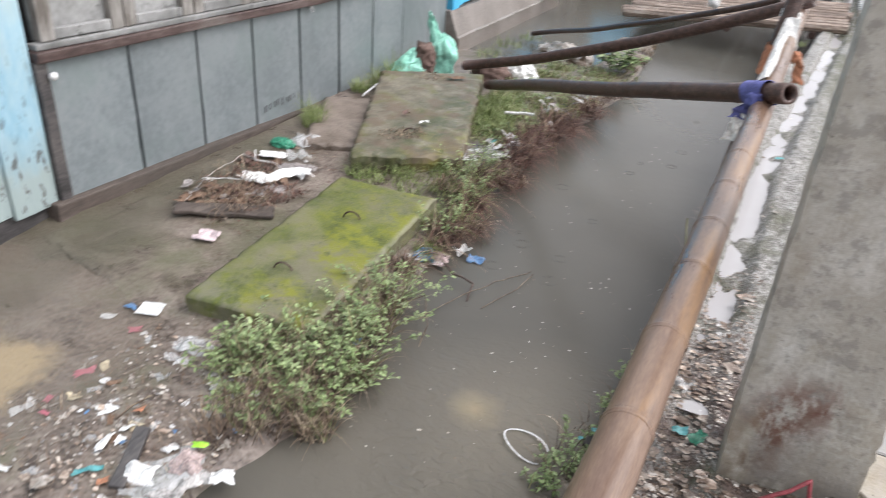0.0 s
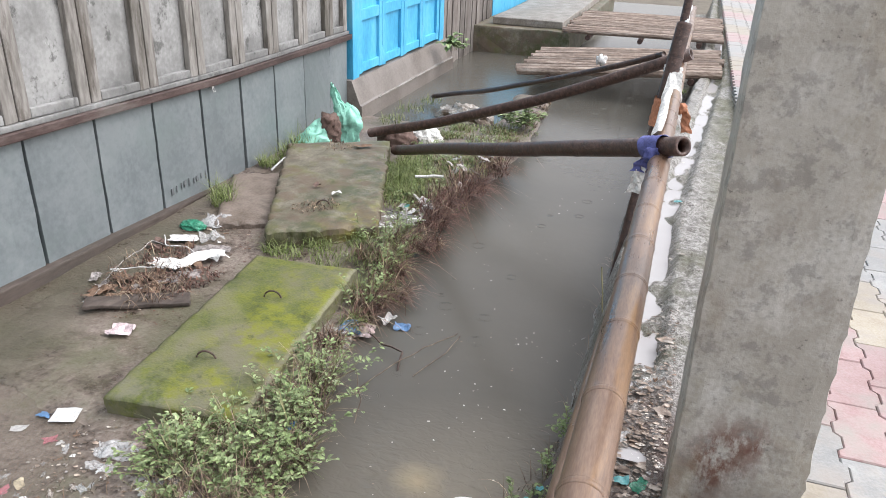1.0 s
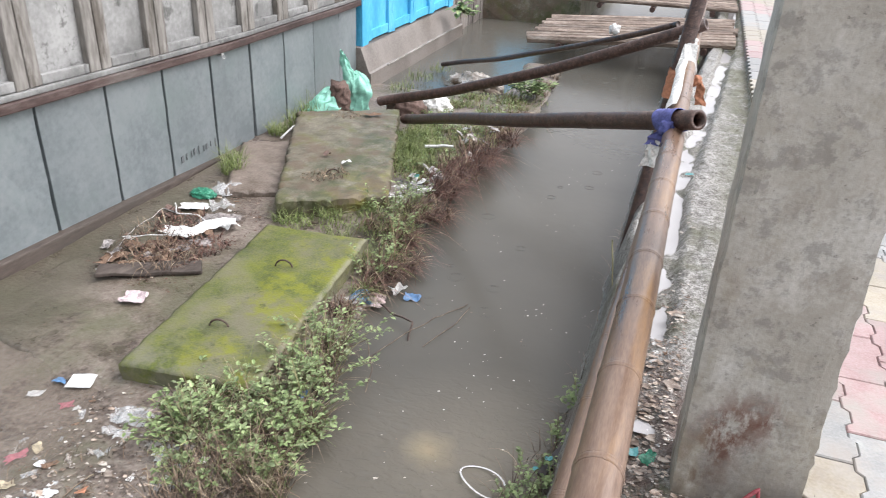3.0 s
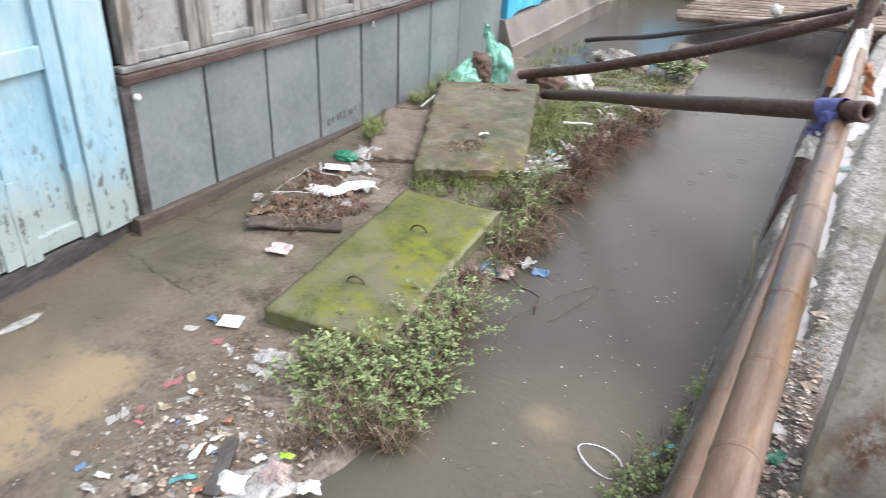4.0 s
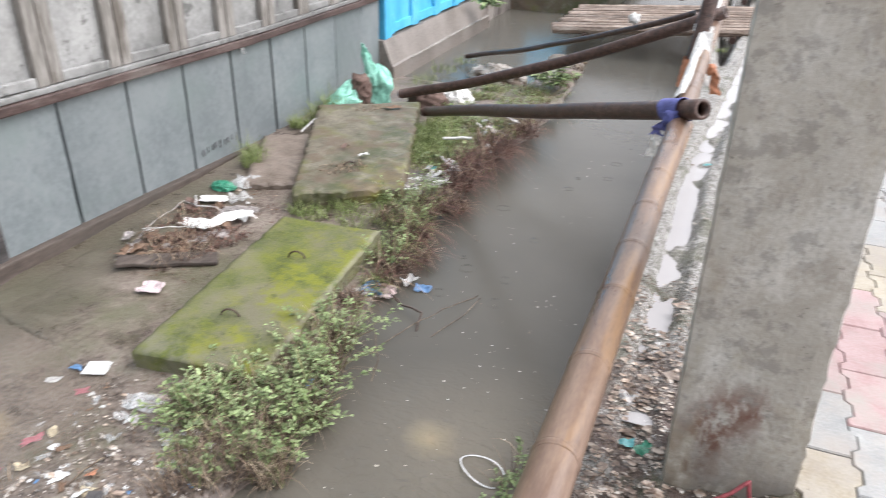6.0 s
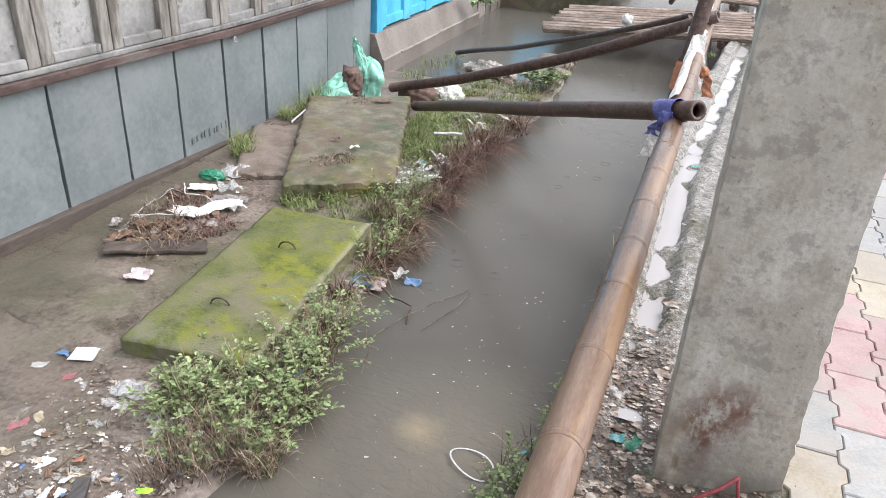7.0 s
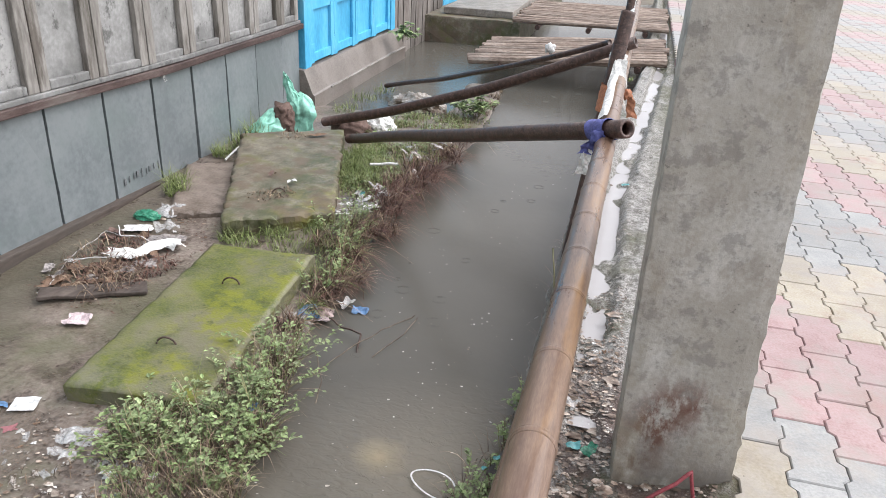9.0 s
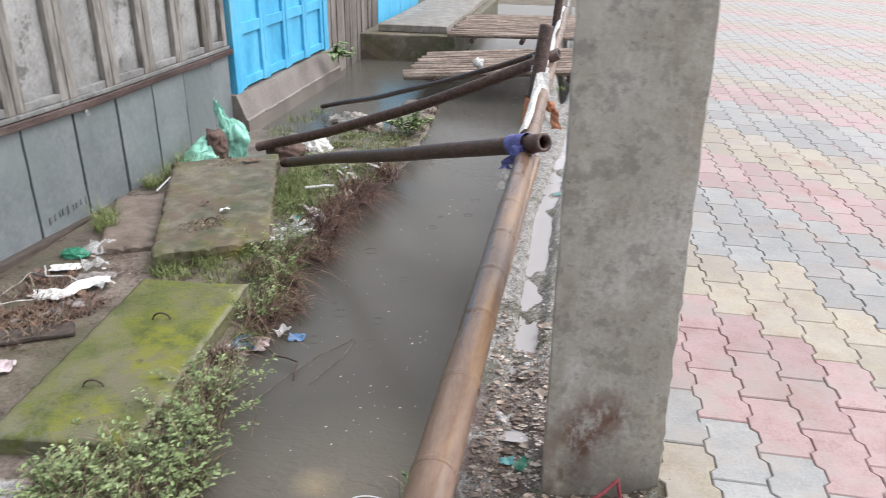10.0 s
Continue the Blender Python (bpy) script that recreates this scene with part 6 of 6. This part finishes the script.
for k in range(-60, 160):
    m, label = lit.choices(KINDS, WEIGHTS)[0]
    if k < 100:
        x, y = lit.uniform(-1.55, -0.92), lit.uniform(0.72, 1.42)
    elif k < 114:
        x, y = lit.uniform(-2.1, -1.7), lit.uniform(2.0, 2.9)
    elif k < 152:
        x, y = lit.uniform(0.1, 0.25), lit.uniform(1.15, 2.2)
        label = label.replace("trodden into the mud", "in the gutter").replace("on the mud", "in the gutter")
    else:
        x, y = lit.uniform(-1.6, -1.15), lit.uniform(2.68, 2.86)
    size = lit.choice((0.016, 0.02, 0.025, 0.03, 0.04, 0.055))
    if x > -0.5 and size > 0.045:
        size = 0.035
    z = (bank_height(x, y) if x < -0.5 else kerb_height(x, y)) + 0.001
    ob = new("litter_scrap", lit.choice(SCRAPS[m]))
    ob.matrix_basis = pose(x, y, z, lit.uniform(-6, 6), lit.uniform(-6, 6), lit.uniform(0, 360)) @ Matrix.Diagonal((size, size, size, 1))
    tagged(ob, label, "litter", "scattered litter")
for k in range(9):
    litter("cardboard_piece", "brown rotten bark and cardboard on the heap", "cardboard", -1.95 + 0.1 * math.sin(k * 2.1), 2.22 + 0.1 * math.cos(k * 1.7), 0.13, 0.06, 0.02, k * 41, z=-0.32, seed=k + 120, category="cardboard", group="heap pieces")
crumbs("litter_bits", "small pale litter scraps trodden into the mud", [(-1.5, -0.95, 0.75, 1.4), (-1.35, -0.9, 0.8, 1.2), (-1.6, -1.2, 0.6, 1.5)], 260, 0.008, "scrap_mix", 5, bank_height)
crumbs("litter_bits", "dark crumbs and leaf bits on the mud", [(-2.15, -1.3, 1.5, 3.0), (-1.7, -0.8, 0.5, 1.5), (-1.5, -0.9, 0.7, 1.5), (-2.1, -1.75, 2.0, 3.0), (-1.6, -0.95, 2.6, 3.0), (-1.35, -0.9, 3.0, 4.4)], 4200, 0.0046, "ash", 6, bank_height)
crumbs("litter_bits", "dark leaf crumbs round the rubbish heap", [(-2.15, -1.65, 2.0, 2.95), (-2.1, -1.75, 2.1, 2.6)], 900, 0.007, "roots", 12, bank_height)
# Added flakes stand in for the pale marks of raindrop splashes on the water.
crumbs("litter_bits", "tiny pale flecks floating on the drain", [(-0.75, -0.05, 1.2, 4.5), (-0.6, 0.0, 1.2, 2.6)], 150, 0.0055, "scrap_mix", 13, lambda x, y: WATER - 0.003)
crumbs("litter_bits", "pale litter and shell bits along the gutter", [(0.1, 0.25, 1.2, 2.2), (0.08, 0.24, 1.1, 1.8), (0.1, 0.5, 1.0, 1.38)], 800, 0.008, "scrap_mix", 7, kerb_height)
crumbs("litter_bits", "dark wet leaf litter along the gutter", [(0.06, 0.26, 1.1, 2.4), (0.06, 0.5, 0.9, 1.38)], 2600, 0.0065, "ash", 8, kerb_height)
crumbs("litter_bits", "wet brown leaf flakes along the gutter", [(0.07, 0.26, 1.15, 2.3), (0.08, 0.5, 1.0, 1.38), (0.08, 0.25, 1.3, 1.9)], 520, 0.016, "leaf_flake", 15, kerb_height, 0.07)
crumbs("litter_bits", "pale flat flakes along the gutter", [(0.09, 0.25, 1.2, 2.4), (0.09, 0.4, 1.0, 1.38)], 130, 0.013, "scrap_mix", 16, kerb_height)
crumbs("litter_bits", "brown leaf flakes among the bank litter", [(-1.5, -0.95, 0.72, 1.4), (-1.3, -0.9, 0.75, 1.15), (-2.15, -1.7, 2.05, 2.95)], 420, 0.011, "leaf_flake", 17, bank_height, 0.07)
crumbs("litter_bits", "small white plastic flecks on the mud", [(-1.5, -0.95, 0.72, 1.4), (-1.3, -0.9, 0.75, 1.15)], 80, 0.007, "dirty_film", 18, bank_height)
blades("dry_grass", "straw bits and twigs strewn over the mud", "straw", [(-1.25, 1.0, -0.325, 0.28, 0.8), (-1.15, 1.25, -0.325, 0.18, 0.7), (-1.1, 0.85, -0.325, 0.2, 0.8)], 150, 0.1, 0.003, "straw", 67, 1.5)
crumbs("litter_bits", "scattered pale grit along the drain edge", [(0.1, 0.26, 2.2, 5.0)], 160, 0.008, "scrap_mix", 9, kerb_height)
crumbs("litter_bits", "litter on the far bank and bridge foot", [(-1.7, -1.0, 4.2, 5.4)], 160, 0.014, "scrap_mix", 10, bank_height)

# ---------- the paving ----------
PW, PL, GAPP = 0.1315, 0.248, 0.0022


def paver_mesh(name, mat):
    """A zigzag interlocking block with a chamfered top."""
    k, h = 0.017, 0.06
    hw, hl = PW / 2 - GAPP / 2, PL / 2 - GAPP / 2
    # the zigzag repeats every half block, so that staggered rows interlock
    e, q, shift = PL * 0.028, [-hl], [-k / 2]
    for n, y in enumerate((-0.375, -0.125, 0.125, 0.375)):
        turn = -1 if n % 2 else 1
        q += [y * PL - e, y * PL + e]
        shift += [-turn * k / 2, turn * k / 2]
    q, shift = q + [hl], shift + [-k / 2]
    right = [(hw + s, y) for s, y in zip(shift, q)]
    left = [(-hw + s, y) for s, y in zip(shift, q)]
    outline = right + left[::-1]
    bm = bmesh.new()
    c = 0.0035
    low = [bm.verts.new((x, y, -h)) for x, y in outline]
    mid = [bm.verts.new((x, y, -c)) for x, y in outline]
    top = [bm.verts.new((x * (1 - c / hw * 0.9), y * (1 - c / hl), 0)) for x, y in outline]
    n = len(outline)
    for a, b in ((low, mid), (mid, top)):
        for s in range(n):
            bm.faces.new((a[s], a[(s + 1) % n], b[(s + 1) % n], b[s]))
    bm.faces.new(top)
    return finish(name, bm, mat)


PAVERS = [paver_mesh("paver", m) for m in ("pav_pink", "pav_cream", "pav_grey")]


def paver_kind(x, y):
    u = (y + 0.9 * x + 0.05 * noise.noise((x * 3, y * 3, 0)) - 2.28) % 2.33
    return 0 if u < 0.72 else (1 if u < 1.4 else 2)


pavement = solo("pavement", box(0.56, 9.0, -3.0, 16.0, -0.4, -0.009, 0), "sand_bed", "footpath of pink, cream and grey zigzag paving blocks", "pavement", "structure")
pav_rng = random.Random(11)
rest = {0: ([], []), 1: ([], []), 2: ([], [])}
near_count = 0
for i in range(64):
    x = 0.603 + PW * i
    for j in range(-9, 64):
        y = 1.558 + PL * j + PL / 2 + (PL / 2 if i % 2 else 0)
        kind = paver_kind(x, y)
        if i == 0 and 1.2 < y < 1.55:
            kind = 1
        tilt = (pav_rng.uniform(-0.35, 0.35), pav_rng.uniform(-0.35, 0.35))
        lift = pav_rng.uniform(-0.0012, 0.001)
        m = pose(x, y, lift, tilt[0], tilt[1], 0)
        if i < 11 and 1.0 < y < 6.6 and near_count < 300:
            near_count += 1
            ob = new("paver", PAVERS[kind])
            ob.parent = pavement
            ob.matrix_basis = m
        else:
            v, f = rest[kind]
            base = len(v)
            me = PAVERS[kind]
            v += [tuple(m @ q.co) for q in me.vertices]
            f += [tuple(base + k for k in p.vertices) for p in me.polygons]
for kind, (v, f) in rest.items():
    me = bpy.data.meshes.new("pavers")
    me.from_pydata(v, [], f)
    me.materials.append(M[("pav_pink", "pav_cream", "pav_grey")[kind]])
    tagged(new("pavers", me), kind="stuff").parent = pavement
